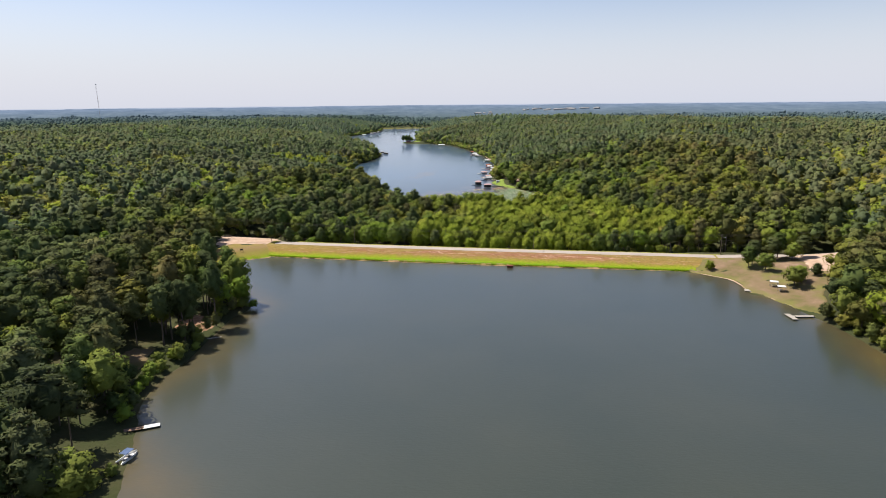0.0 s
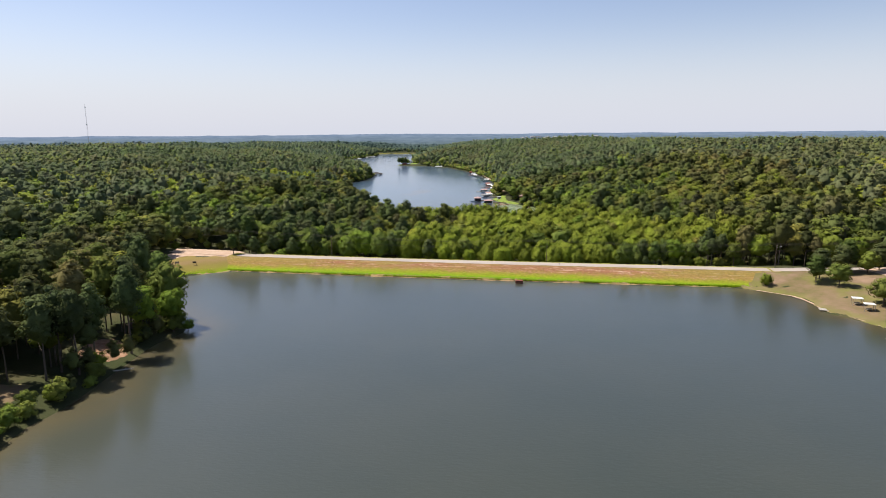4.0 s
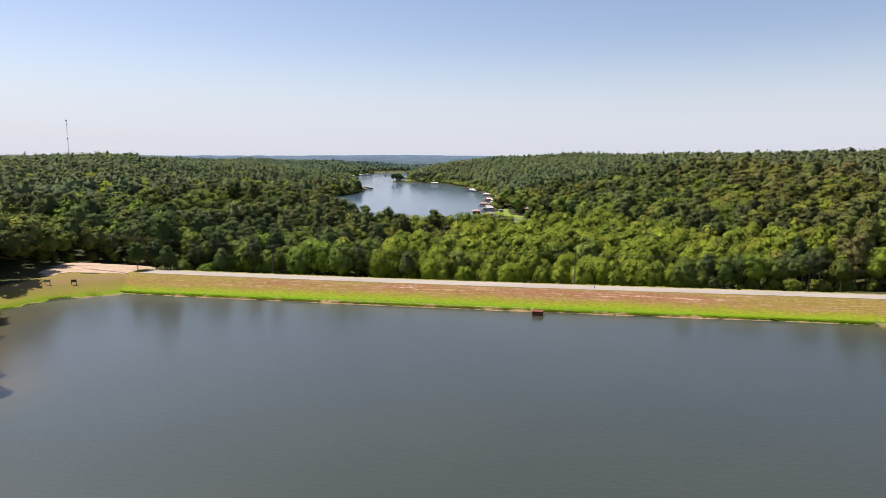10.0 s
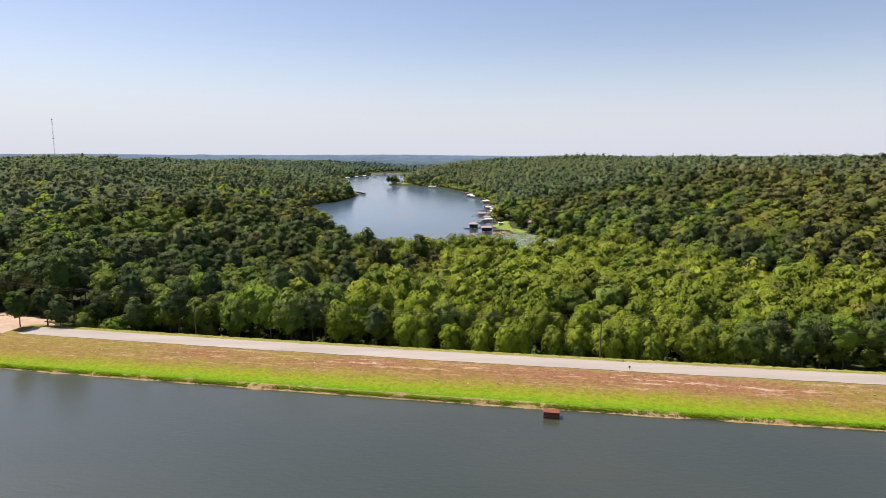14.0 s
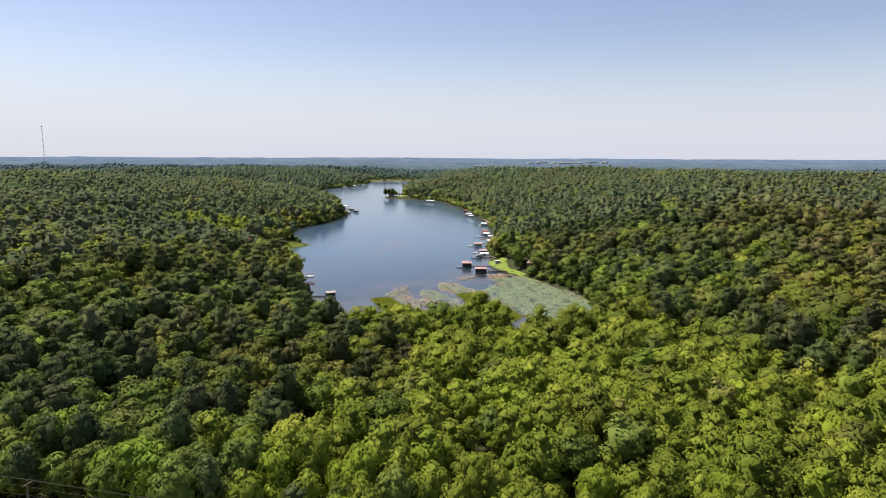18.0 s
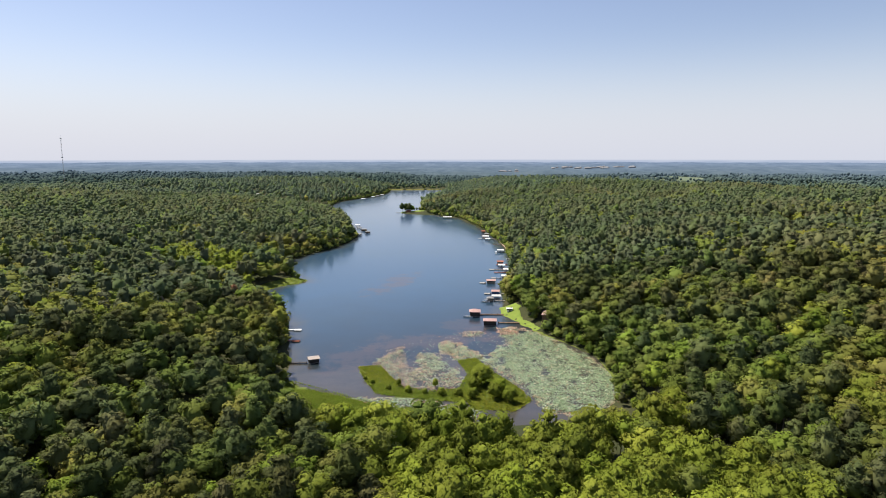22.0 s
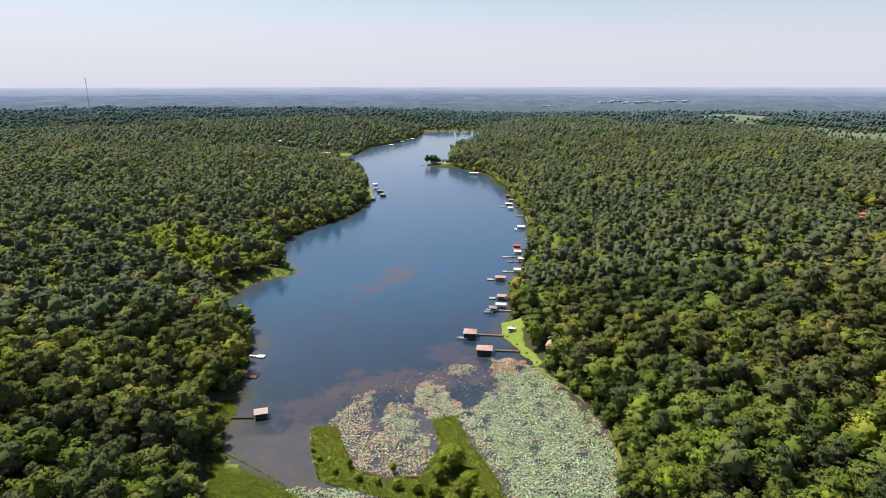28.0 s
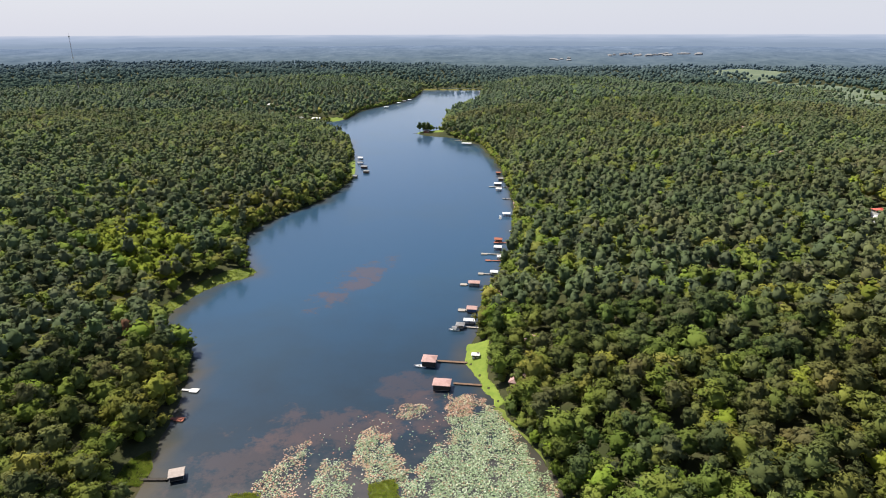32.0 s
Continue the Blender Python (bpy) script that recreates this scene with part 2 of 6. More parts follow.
MARSH = plain("marsh_grass", (0.11, 0.15, 0.022), (0.21, 0.25, 0.040), 0.2, 0.8, 0.0, 0.6, 4.0)
MEADOW = plain("wet_meadow_grass", (0.10, 0.15, 0.025), (0.20, 0.24, 0.04), 0.12, 0.9, 0.0, 0.7, 2.5)
# far fields: the muted green has distance haze mixed in
FIELDGRASS = plain("hay_field_grass", (0.10, 0.14, 0.085), (0.19, 0.22, 0.13), 0.012, 0.95)
GLASS = Nodes("window_glass").colour((0.03, 0.04, 0.05), 0.06, 0.0, 0.6)


def road_material():
    n = Nodes("pale_chip_seal")
    c = n.ramp(n.noise(0.12, 5.0, 0.6, "Object", (0.3, 2.0, 1)), ((0.3, (0.30, 0.255, 0.225)), (0.7, (0.41, 0.35, 0.31))))
    c = n.mix(n.math("MULTIPLY", n.noise(2.5, 4.0), 0.4), c, (0.34, 0.30, 0.26))
    n.bump(n.noise(6.0), 0.2, 0.03)
    return n.colour(c, 0.9)


def bank_material():
    """The dam's grass: bright at the waterline, dry and reddish above, with bare soil, and greener by the road."""
    n = Nodes("dam_grass")
    tc = n.node("ShaderNodeTexCoord")
    sep = n.node("ShaderNodeSeparateXYZ")
    n.link(tc.outputs["Object"], sep.inputs[0])
    edge = n.math("ADD", sep.outputs["Y"], n.math("ADD", n.math("MULTIPLY", n.math("SUBTRACT", n.noise(0.22, 5.0), 0.5), 6.0), n.math("MULTIPLY", n.math("SUBTRACT", n.noise(1.6, 4.0, 0.7), 0.5), 5.5)))
    pos = n.math("DIVIDE", n.math("ADD", edge, 17.5), 40.0)
    base = n.ramp(pos, ((0.0, (0.36, 0.24, 0.13)), (0.02, (0.40, 0.27, 0.14)), (0.04, (0.19, 0.31, 0.010)),
                        (0.085, (0.23, 0.285, 0.018)), (0.135, (0.25, 0.22, 0.035)), (0.20, (0.27, 0.155, 0.06)), (0.245, (0.27, 0.128, 0.07)), (0.31, (0.285, 0.145, 0.08)),
                        (0.345, (0.26, 0.20, 0.06)), (0.52, (0.27, 0.24, 0.06)), (0.62, (0.26, 0.26, 0.055)), (0.80, (0.12, 0.14, 0.04))))
    raw = n.math("DIVIDE", n.math("ADD", sep.outputs["Y"], 17.5), 40.0)
    wet = n.math("ADD", raw, n.math("MULTIPLY", n.math("SUBTRACT", n.noise(0.5, 4.0), 0.5), 0.02))
    low = n.ramp(wet, ((0.018, (0.40, 0.27, 0.14)), (0.030, (0.13, 0.24, 0.010)), (0.06, (0.19, 0.285, 0.012)), (0.10, (0.23, 0.25, 0.02))))
    rise = n.ramp(n.math("ADD", raw, n.math("MULTIPLY", n.math("SUBTRACT", n.noise(0.35, 6.0, 0.7, "Object", (0.5, 1.4, 1)), 0.5), 0.26)), ((0.065, (0, 0, 0)), (0.135, (1, 1, 1))))
    base = n.mix(rise, low, base)
    streak = n.noise(0.7, 6.0, 0.75, "Object", (0.16, 1.7, 1))
    band = n.ramp(pos, ((0.15, (0, 0, 0)), (0.25, (1, 1, 1)), (0.31, (1, 1, 1)), (0.345, (0, 0, 0))))
    bare = n.ramp(streak, ((0.53, (0, 0, 0)), (0.63, (1, 1, 1))))
    c = n.mix(n.math("MULTIPLY", bare, band), base, (0.58, 0.40, 0.30))
    left = n.math("MAXIMUM", n.math("MULTIPLY", n.math("SUBTRACT", 10.0, sep.outputs["X"]), 0.0022), n.math("MULTIPLY", n.math("SUBTRACT", sep.outputs["X"], 75.0), 0.007))
    green = n.ramp(n.math("ADD", left, n.noise(0.16, 6.0, 0.7, "Object", (0.35, 1.6, 1))), ((0.47, (0, 0, 0)), (0.66, (1, 1, 1))))
    c = n.mix(n.math("MULTIPLY", n.math("MULTIPLY", green, band), 0.7), c, (0.255, 0.205, 0.045))
    tuft = n.ramp(n.noise(1.1, 8.0, 0.78, "Object", (0.8, 1.3, 1)), ((0.36, (0.62, 0.66, 0.55)), (0.52, (0.95, 0.95, 0.95)), (0.66, (1.18, 1.12, 1.05))))
    c = n.mix(1.0, c, tuft, "MULTIPLY")
    n.bump(n.noise(2.5, 5.0), 0.7, 0.3)
    return n.colour(c, 0.95, 0.0, 0.1)


def slope_material():
    """Grass that is lush by the water, thinner and browner up the slope."""
    n = Nodes("slope_grass")
    tc = n.node("ShaderNodeTexCoord")
    sep = n.node("ShaderNodeSeparateXYZ")
    n.link(tc.outputs["Object"], sep.inputs[0])
    h = n.math("ADD", sep.outputs["Z"], n.math("MULTIPLY", n.math("SUBTRACT", n.noise(0.25, 6.0, 0.7), 0.5), 1.6))
    c = n.ramp(n.math("DIVIDE", h, 5.0), ((0.02, (0.38, 0.27, 0.15)), (0.07, (0.19, 0.30, 0.012)), (0.17, (0.23, 0.25, 0.025)), (0.30, (0.25, 0.22, 0.045)), (0.50, (0.26, 0.20, 0.06)), (0.72, (0.30, 0.205, 0.095)), (0.92, (0.27, 0.21, 0.06))))
    c = n.mix(n.math("MULTIPLY", n.noise(2.6, 5.0, 0.7), 0.6), c, n.mix(1.0, c, (0.4, 0.42, 0.4), "MULTIPLY"))
    n.bump(n.noise(2.5, 5.0), 0.7, 0.3)
    return n.colour(c, 0.95, 0.0, 0.1)


def ground_material():
    n = Nodes("forest_floor")
    c = n.ramp(n.noise(0.05, 5.0), ((0.35, (0.035, 0.042, 0.018)), (0.6, (0.065, 0.058, 0.030)), (0.8, (0.13, 0.095, 0.055))))
    c = n.mix(n.math("MULTIPLY", n.noise(1.5, 4.0), 0.5), c, (0.05, 0.07, 0.02))
    n.bump(n.noise(0.8, 5.0), 0.6, 0.5)
    return n.colour(c, 0.95, 0.0, 0.1)


def yard_material():
    """Thin dry grass with bare pinkish soil, greener near the water and in drifts."""
    n = Nodes("dry_yard_grass")
    tc = n.node("ShaderNodeTexCoord")
    sep = n.node("ShaderNodeSeparateXYZ")
    n.link(tc.outputs["Object"], sep.inputs[0])
    c = n.ramp(n.noise(0.10, 5.0), ((0.33, (0.10, 0.10, 0.032)), (0.45, (0.165, 0.122, 0.066)), (0.58, (0.22, 0.145, 0.10)), (0.72, (0.32, 0.21, 0.155))))
    h = n.math("ADD", sep.outputs["Z"], n.math("MULTIPLY", n.math("SUBTRACT", n.noise(0.12, 5.0, 0.65), 0.5), 3.2))
    low = n.ramp(h, ((0.0, (1, 1, 1)), (1.0, (0, 0, 0))))
    lush = n.ramp(n.noise(0.06, 5.0, 0.65), ((0.48, (0, 0, 0)), (0.62, (1, 1, 1))))
    c = n.mix(n.math("MULTIPLY", n.math("MAXIMUM", lush, low), 0.75), c, (0.145, 0.165, 0.030))
    c = n.mix(n.math("MULTIPLY", n.noise(1.2, 6.0, 0.75), 0.55), c, (0.17, 0.14, 0.06))
    n.bump(n.noise(2.0), 0.5, 0.2)
    return n.colour(c, 0.95, 0.0, 0.1)


def water_material(name, deep, shallow, ripple, patch, lo, hi, mud=None, rough=0.06, brown=(0.125, 0.085, 0.028), gloss=0.5, ruffle=0.5):
    n = Nodes(name)
    p = n.ramp(n.noise(patch, 5.0, 0.55), ((lo, (0, 0, 0)), (hi, (1, 1, 1))))
    c = n.mix(p, deep, shallow)
    if mud:
        tc = n.node("ShaderNodeTexCoord")
        sep = n.node("ShaderNodeSeparateXYZ")
        n.link(tc.outputs["Object"], sep.inputs[0])
        run = n.math("ADD", sep.outputs["Y"], n.math("MULTIPLY", sep.outputs["X"], -0.45))
        run = n.math("ADD", run, n.math("MULTIPLY", n.math("SUBTRACT", n.noise(0.045, 4.0, 0.6), 0.5), 90.0))
        silt = n.ramp(n.math("DIVIDE", n.math("SUBTRACT", 597.0, run), 30.0), ((0.2, (0, 0, 0)), (0.75, (1, 1, 1))))
        streaks = n.ramp(n.noise(0.12, 6.0, 0.7), ((0.3, (0.45, 0.45, 0.45)), (0.7, (1, 1, 1))))
        # dark shallows round the lily beds; also paints in the sky's weaker reflection
        near_dark = n.ramp(n.math("DIVIDE", n.math("SUBTRACT", 770.0, run), 170.0), ((0.0, (0, 0, 0)), (1.0, (1, 1, 1))))
        c = n.mix(n.math("MULTIPLY", near_dark, 0.95), c, (0.010, 0.020, 0.026))
        c = n.mix(n.math("MULTIPLY", n.math("MULTIPLY", silt, streaks), 0.85), c, mud)
        # drowned weed beds that show through the water
        for (cx, cy), turn, (rx, ry), depth in WEED:
            ca, sa = math.cos(turn), math.sin(turn)
            ax, ay = n.math("SUBTRACT", sep.outputs["X"], cx), n.math("SUBTRACT", sep.outputs["Y"], cy)
            u = n.math("DIVIDE", n.math("ADD", n.math("MULTIPLY", ax, ca), n.math("MULTIPLY", ay, sa)), rx)
            w = n.math("DIVIDE", n.math("SUBTRACT", n.math("MULTIPLY", ay, ca), n.math("MULTIPLY", ax, sa)), ry)
            d = n.math("ADD", n.math("MULTIPLY", u, u), n.math("MULTIPLY", w, w))
            d = n.math("ADD", d, n.math("MULTIPLY", n.math("SUBTRACT", n.noise(0.07, 6.0, 0.75), 0.5), 8.0))
            bed = n.ramp(d, ((0.25, (1, 1, 1)), (0.95, (0, 0, 0))))
            c = n.mix(n.math("MULTIPLY", bed, depth), c, (0.075, 0.050, 0.044))
    edge = n.node("ShaderNodeAttribute", attribute_name="tint").outputs["Fac"]
    cloudy = n.ramp(n.noise(0.05, 4.0), ((0.3, (0.4, 0.4, 0.4)), (0.7, (1, 1, 1))))
    c = n.mix(n.math("MULTIPLY", edge, cloudy), c, brown)
    wave = n.math("ADD", n.noise(0.9, 3.0, 0.6, "Object", (0.6, 1.5, 1)), n.math("MULTIPLY", n.noise(0.05, 3.0), 2.0))
    n.bump(wave, ripple, 0.25)
    mat = n.colour(c, rough, 0.0, gloss)
    n.bsdf.inputs["IOR"].default_value = 1.34
    # small wind ripples spread the sun's light
    n.bsdf.inputs["Coat Weight"].default_value, n.bsdf.inputs["Coat Roughness"].default_value, n.bsdf.inputs["Coat IOR"].default_value = ruffle, 0.42, 1.33
    return mat


def pad_material():
    n = Nodes("lotus_pads")
    geo = n.node("ShaderNodeNewGeometry")
    tint = n.node("ShaderNodeAttribute", attribute_name="tint")
    c = n.ramp(geo.outputs["Random Per Island"], ((0.0, (0.13, 0.21, 0.08)), (0.5, (0.23, 0.32, 0.16)), (0.85, (0.35, 0.42, 0.26)), (1.0, (0.52, 0.55, 0.42))))
    red = n.ramp(geo.outputs["Random Per Island"], ((0.0, (0.20, 0.09, 0.05)), (0.4, (0.40, 0.16, 0.09)), (0.75, (0.46, 0.27, 0.18)), (1.0, (0.55, 0.46, 0.34))))
    return n.colour(n.mix(tint.outputs["Fac"], c, red), 0.42, 0.0, 0.5)


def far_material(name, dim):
    """Distant wooded hills; the air's blue haze is mixed into the colour with distance."""
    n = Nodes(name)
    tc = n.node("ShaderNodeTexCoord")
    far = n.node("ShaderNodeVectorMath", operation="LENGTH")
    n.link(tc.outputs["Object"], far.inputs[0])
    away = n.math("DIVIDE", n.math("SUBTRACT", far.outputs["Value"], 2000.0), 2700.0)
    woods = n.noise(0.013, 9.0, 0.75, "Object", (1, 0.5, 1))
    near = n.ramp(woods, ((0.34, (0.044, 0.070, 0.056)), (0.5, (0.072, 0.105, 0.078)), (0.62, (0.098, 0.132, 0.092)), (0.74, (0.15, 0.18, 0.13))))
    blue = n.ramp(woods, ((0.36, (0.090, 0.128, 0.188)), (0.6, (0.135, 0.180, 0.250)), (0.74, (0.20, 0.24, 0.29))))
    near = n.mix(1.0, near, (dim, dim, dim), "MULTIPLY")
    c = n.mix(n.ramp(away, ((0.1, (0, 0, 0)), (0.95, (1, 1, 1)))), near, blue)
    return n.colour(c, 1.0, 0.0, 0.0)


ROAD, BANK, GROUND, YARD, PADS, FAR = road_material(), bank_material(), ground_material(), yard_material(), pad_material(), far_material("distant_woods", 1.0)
# nearer hills darkened, in place of the shade between trees
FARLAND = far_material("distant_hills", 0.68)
WEED = (((-27.0, 775.0), 1.25, (44.0, 14.0), 0.75), ((30.0, 655.0), 0.6, (16.0, 10.0), 0.45), ((4.0, 618.0), 0.2, (36.0, 15.0), 0.6), ((38.0, 632.0), 0.9, (24.0, 14.0), 0.6), ((-20.0, 592.0), 0.9, (26.0, 16.0), 0.5))
LAKE_NEAR = water_material("green_brown_water", (0.036, 0.043, 0.030), (0.044, 0.049, 0.033), 0.20, 0.02, 0.4, 0.7, None, 0.12, (0.088, 0.066, 0.026), 0.5, 0.9)
LAKE_FAR = water_material("blue_brown_water", (0.012, 0.054, 0.104), (0.016, 0.053, 0.088), 0.16, 0.010, 0.50, 0.74, (0.086, 0.071, 0.063), 0.05, (0.060, 0.050, 0.030), 0.5, 0.85)

# ---- the plan ----
NEAR_Z, FAR_Z = 0.0, -5.7
NEAR_SHORE = [(-73, 121), (-75, 128), (-80, 143), (-88, 163), (-89, 180), (-86, 192), (-86, 210), (-85, 234), (-81, 247), (-93, 267), (-120, 311),
              (-118, 316), (-114, 325), (-106, 329.5), (-95, 331.5), (-70, 328), (-26, 320.5), (30, 309), (88, 300.5), (125, 293), (135, 283), (135.5, 273), (134, 260),
              (140, 252), (143.5, 237.5), (144.5, 227), (146, 219), (147, 204), (146, 193), (150, 150), (160, 80), (170, -100), (120, -300),
              (-60, -300), (-90, -100), (-70, 40), (-65, 90)]
FAR_SHORE = [(-42, 545), (-31, 543), (-10, 534), (7, 526), (29, 510), (70, 520), (90, 535), (98, 551), (100, 569), (98.6, 597), (86, 622), (75, 640),
             (59.4, 674), (55.5, 679), (55.5, 695), (59, 708), (58.5, 738), (58, 773), (66, 801), (71, 848), (73, 905), (72, 963), (67, 1018), (54, 1122),
             (42, 1186), (13.5, 1301), (-15, 1336), (-46, 1374), (-90, 1388), (-92, 1398), (-55, 1412), (-71, 1600), (-46, 1740), (-29, 1825),
             (-38, 2020), (-50, 2160), (-207, 2145), (-200, 2080), (-194, 1915), (-220, 1790), (-257, 1667), (-250, 1540), (-268, 1505), (-295, 1480), (-325, 1468), (-332, 1448), (-300, 1425), (-243, 1395), (-177, 1298),
             (-142, 1190), (-118, 1102), (-107, 1047), (-109, 998), (-115, 955), (-128, 923), (-136, 885), (-140, 860), (-121, 817), (-110, 795),
             (-96, 776), (-107, 764), (-116, 753), (-120.5, 734), (-119.5, 712), (-115, 698), (-100, 688), (-85, 674), (-75, 652), (-66, 625), (-61, 605),
             (-57, 592), (-51, 572), (-47, 557)]
LOWLAND = [(-60, 345), (20, 331), (110, 316), (130, 400), (125, 480), (105, 545), (30, 515), (-45, 548), (-75, 450)]
DAM_BAND = [(-100, 328), (30, 307), (130, 290), (140, 312), (20, 334), (-100, 356)]
VALLEY_TAIL = [(-210, 2140), (-40, 2150), (160, 2700), (300, 3600), (-100, 3600), (-150, 2700)]
DAM_O, DAM_A = Vector((5.0, 334.3, 0.0)), radians(-10.1)
CREST = 4.2


def sd(poly, x, y):
    """Signed distance to a polygon's edge, positive outside, for arrays of places."""
    x, y = np.asarray(x, float), np.asarray(y, float)
    best, inside = np.full(x.shape, 1e18), np.zeros(x.shape, bool)
    for (ax, ay), (bx, by) in zip(poly, poly[1:] + poly[:1]):
        dx, dy = bx - ax, by - ay
        k = np.clip(((x - ax) * dx + (y - ay) * dy) / (dx * dx + dy * dy), 0, 1)
        best = np.minimum(best, (x - ax - k * dx) ** 2 + (y - ay - k * dy) ** 2)
        if ay != by:
            inside ^= ((ay > y) != (by > y)) & (x < dx * (y - ay) / dy + ax)
    return np.where(inside, -1, 1) * np.sqrt(best)


def smooth(a, b, v):
    k = np.clip((v - a) / (b - a), 0, 1)
    return k * k * (3 - 2 * k)


def swell(x, y, size, seed):
    """Smooth hilly noise of about -1 to 1."""
    rng = np.random.RandomState(seed)
    out = np.zeros(np.shape(x))
    for _ in range(7):
        a, ph, k = rng.uniform(0, math.tau), rng.uniform(0, math.tau), rng.uniform(0.6, 1.7) * math.tau / size
        out += np.sin((x * math.cos(a) + y * math.sin(a)) * k + ph)
    return out / 3.5


def dam_coords(x, y):
    ca, sa = math.cos(DAM_A), math.sin(DAM_A)
    return (x - DAM_O.x) * ca + (y - DAM_O.y) * sa, -(x - DAM_O.x) * sa + (y - DAM_O.y) * ca


def land(x, y):
    """The ground's height."""
    x, y = np.asarray(x, float), np.asarray(y, float)
    s, t = dam_coords(x, y)
    dn, du = sd(NEAR_SHORE, x, y), sd(FAR_SHORE, x, y)
    dv = np.minimum.reduce([dn, du, sd(LOWLAND, x, y), sd(DAM_BAND, x, y), sd(VALLEY_TAIL, x, y)])
    dv = np.maximum(dv, 0)
    side = smooth(-30, 30, x - np.interp(y, [0, 500, 1100, 2150, 3500], [30, 20, -30, -120, 60]))
    north = smooth(250, 480, y)
    high = (34 + 3.5 * side) * (0.5 + 0.5 * north)
    high *= 1 - 0.85 * smooth(0, 450, 0.884 * x + 0.468 * y - 1000)
    high *= 1 - 0.55 * smooth(0, 600, -0.903 * x + 0.43 * y - 1128)
    hill = high * (1 - np.exp(-dv / (170 - 40 * side))) + swell(x, y, 260, 3) * 5 * smooth(40, 260, dv)
    near = np.clip(0.12 * dn, -2.0, 0.6)
    far = FAR_Z + np.clip(0.12 * du, -2.0, 0.8)
    z = near + (far - near) * smooth(-5, 22, t) + hill
    z = z - 1.6 * smooth(-30, -23, t) * (1 - smooth(-4, 4, t)) * smooth(-108, -98, s) * (1 - smooth(112, 122, s))
    # the dam's two ends run out onto firm ground at road height
    ends = np.maximum(smooth(96, 132, s) * (1 - smooth(200, 260, s)), smooth(-88, -112, s) * (1 - smooth(-150, -190, s)))
    ramp = CREST * ends * np.clip(dn / 16, 0, 1) * (1 - smooth(9, 26, t)) * smooth(-60, -25, t)
    ramp -= 0.45 * (1 - smooth(130, 150, s)) * (1 - smooth(-106, -124, s))
    return np.where((dn > 0) & (ends > 0.01) & (t < 26), np.maximum(z, ramp), z)


def link_mesh(name, verts, faces, material, smooth_faces=True, tint=None, bulge=None):
    """One mesh object from arrays; faces is an array of triangles or quads, or a list of index lists."""
    me = bpy.data.meshes.new(name)
    verts = np.asarray(verts, np.float32)
    if isinstance(faces, np.ndarray):
        k = faces.shape[1]
        me.vertices.add(len(verts))
        me.vertices.foreach_set("co", verts.ravel())
        me.loops.add(faces.size)
        me.loops.foreach_set("vertex_index", faces.astype(np.int32).ravel())
        me.polygons.add(len(faces))
        me.polygons.foreach_set("loop_start", np.arange(0, faces.size, k, dtype=np.int32))
        me.update(calc_edges=True)
    else:
        me.from_pydata([tuple(v) for v in verts], [], faces)
    me.polygons.foreach_set("use_smooth", [smooth_faces] * len(me.polygons))
    if tint is not None:
        me.attributes.new("tint", "FLOAT", "POINT").data.foreach_set("value", np.asarray(tint, np.float32))
    if bulge is not None:
        me.attributes.new("bulge", "FLOAT_VECTOR", "POINT").data.foreach_set("vector", np.asarray(bulge, np.float32).ravel())
    me.materials.append(material)
    return new(name, me)


def part(name, bm, material, parent, label=""):
    me = bpy.data.meshes.new(name)
    bm.to_mesh(me)
    bm.free()
    me.materials.append(material)
    ob = new(name, me)
    ob.parent = parent
    return tagged(ob, label)


def empty(name, m, label, category, group="", kind=""):
    ob = new(name)
    ob.empty_display_size = 0.2
    ob.matrix_world = m
    return tagged(ob, label, category, group, kind)


def box_bm(*boxes, bevel=0.0):
    """Boxes (x0, y0, z0, x1, y1, z1) in one bmesh."""
    bm = bmesh.new()
    for x0, y0, z0, x1, y1, z1 in boxes:
        m = Matrix.Translation(((x0 + x1) / 2, (y0 + y1) / 2, (z0 + z1) / 2)) @ Matrix.Diagonal((x1 - x0, y1 - y0, z1 - z0, 1))
        bmesh.ops.create_cube(bm, size=1.0, matrix=m)
    if bevel:
        bmesh.ops.bevel(bm, geom=bm.edges[:], offset=bevel, segments=1, affect="EDGES")
    return bm


def pole_bm(x, y, z0, z1, r0, r1=None, sides=8):
    bm = bmesh.new()
    bmesh.ops.create_cone(bm, cap_ends=True, segments=sides, radius1=r0, radius2=r0 if r1 is None else r1, depth=z1 - z0, matrix=Matrix.Translation((x, y, (z0 + z1) / 2)))
    return bm


def bar_bm(a, b, r, sides=6):
    a, b = Vector(a), Vector(b)
    bm = bmesh.new()
    q = (b - a).to_track_quat("Z", "Y").to_matrix().to_4x4()
    bmesh.ops.create_cone(bm, cap_ends=True, segments=sides, radius1=r, radius2=r, depth=(b - a).length, matrix=Matrix.Translation((a + b) / 2) @ q)
    return bm


def hip_roof_bm(w, d, z, h, over, ridge):
    """A hipped (ridge < w) or gabled (ridge >= w) roof with a thick eave; its ridge runs along x."""
    bm = bmesh.new()
    a, b, r = w / 2 + over, d / 2 + over, min(ridge, w + 2 * over) / 2
    vs = [bm.verts.new(p) for p in ((-a, -b, z), (a, -b, z), (a, b, z), (-a, b, z), (-a, -b, z + 0.15), (a, -b, z + 0.15), (a, b, z + 0.15), (-a, b, z + 0.15), (-r, 0, z + h), (r, 0, z + h))]
    for f in ((3, 2, 1, 0), (0, 1, 5, 4), (1, 2, 6, 5), (2, 3, 7, 6), (3, 0, 4, 7), (4, 5, 9, 8), (6, 7, 8, 9), (5, 6, 9), (7, 4, 8)):
        bm.faces.new([vs[i] for i in f])
    return bm


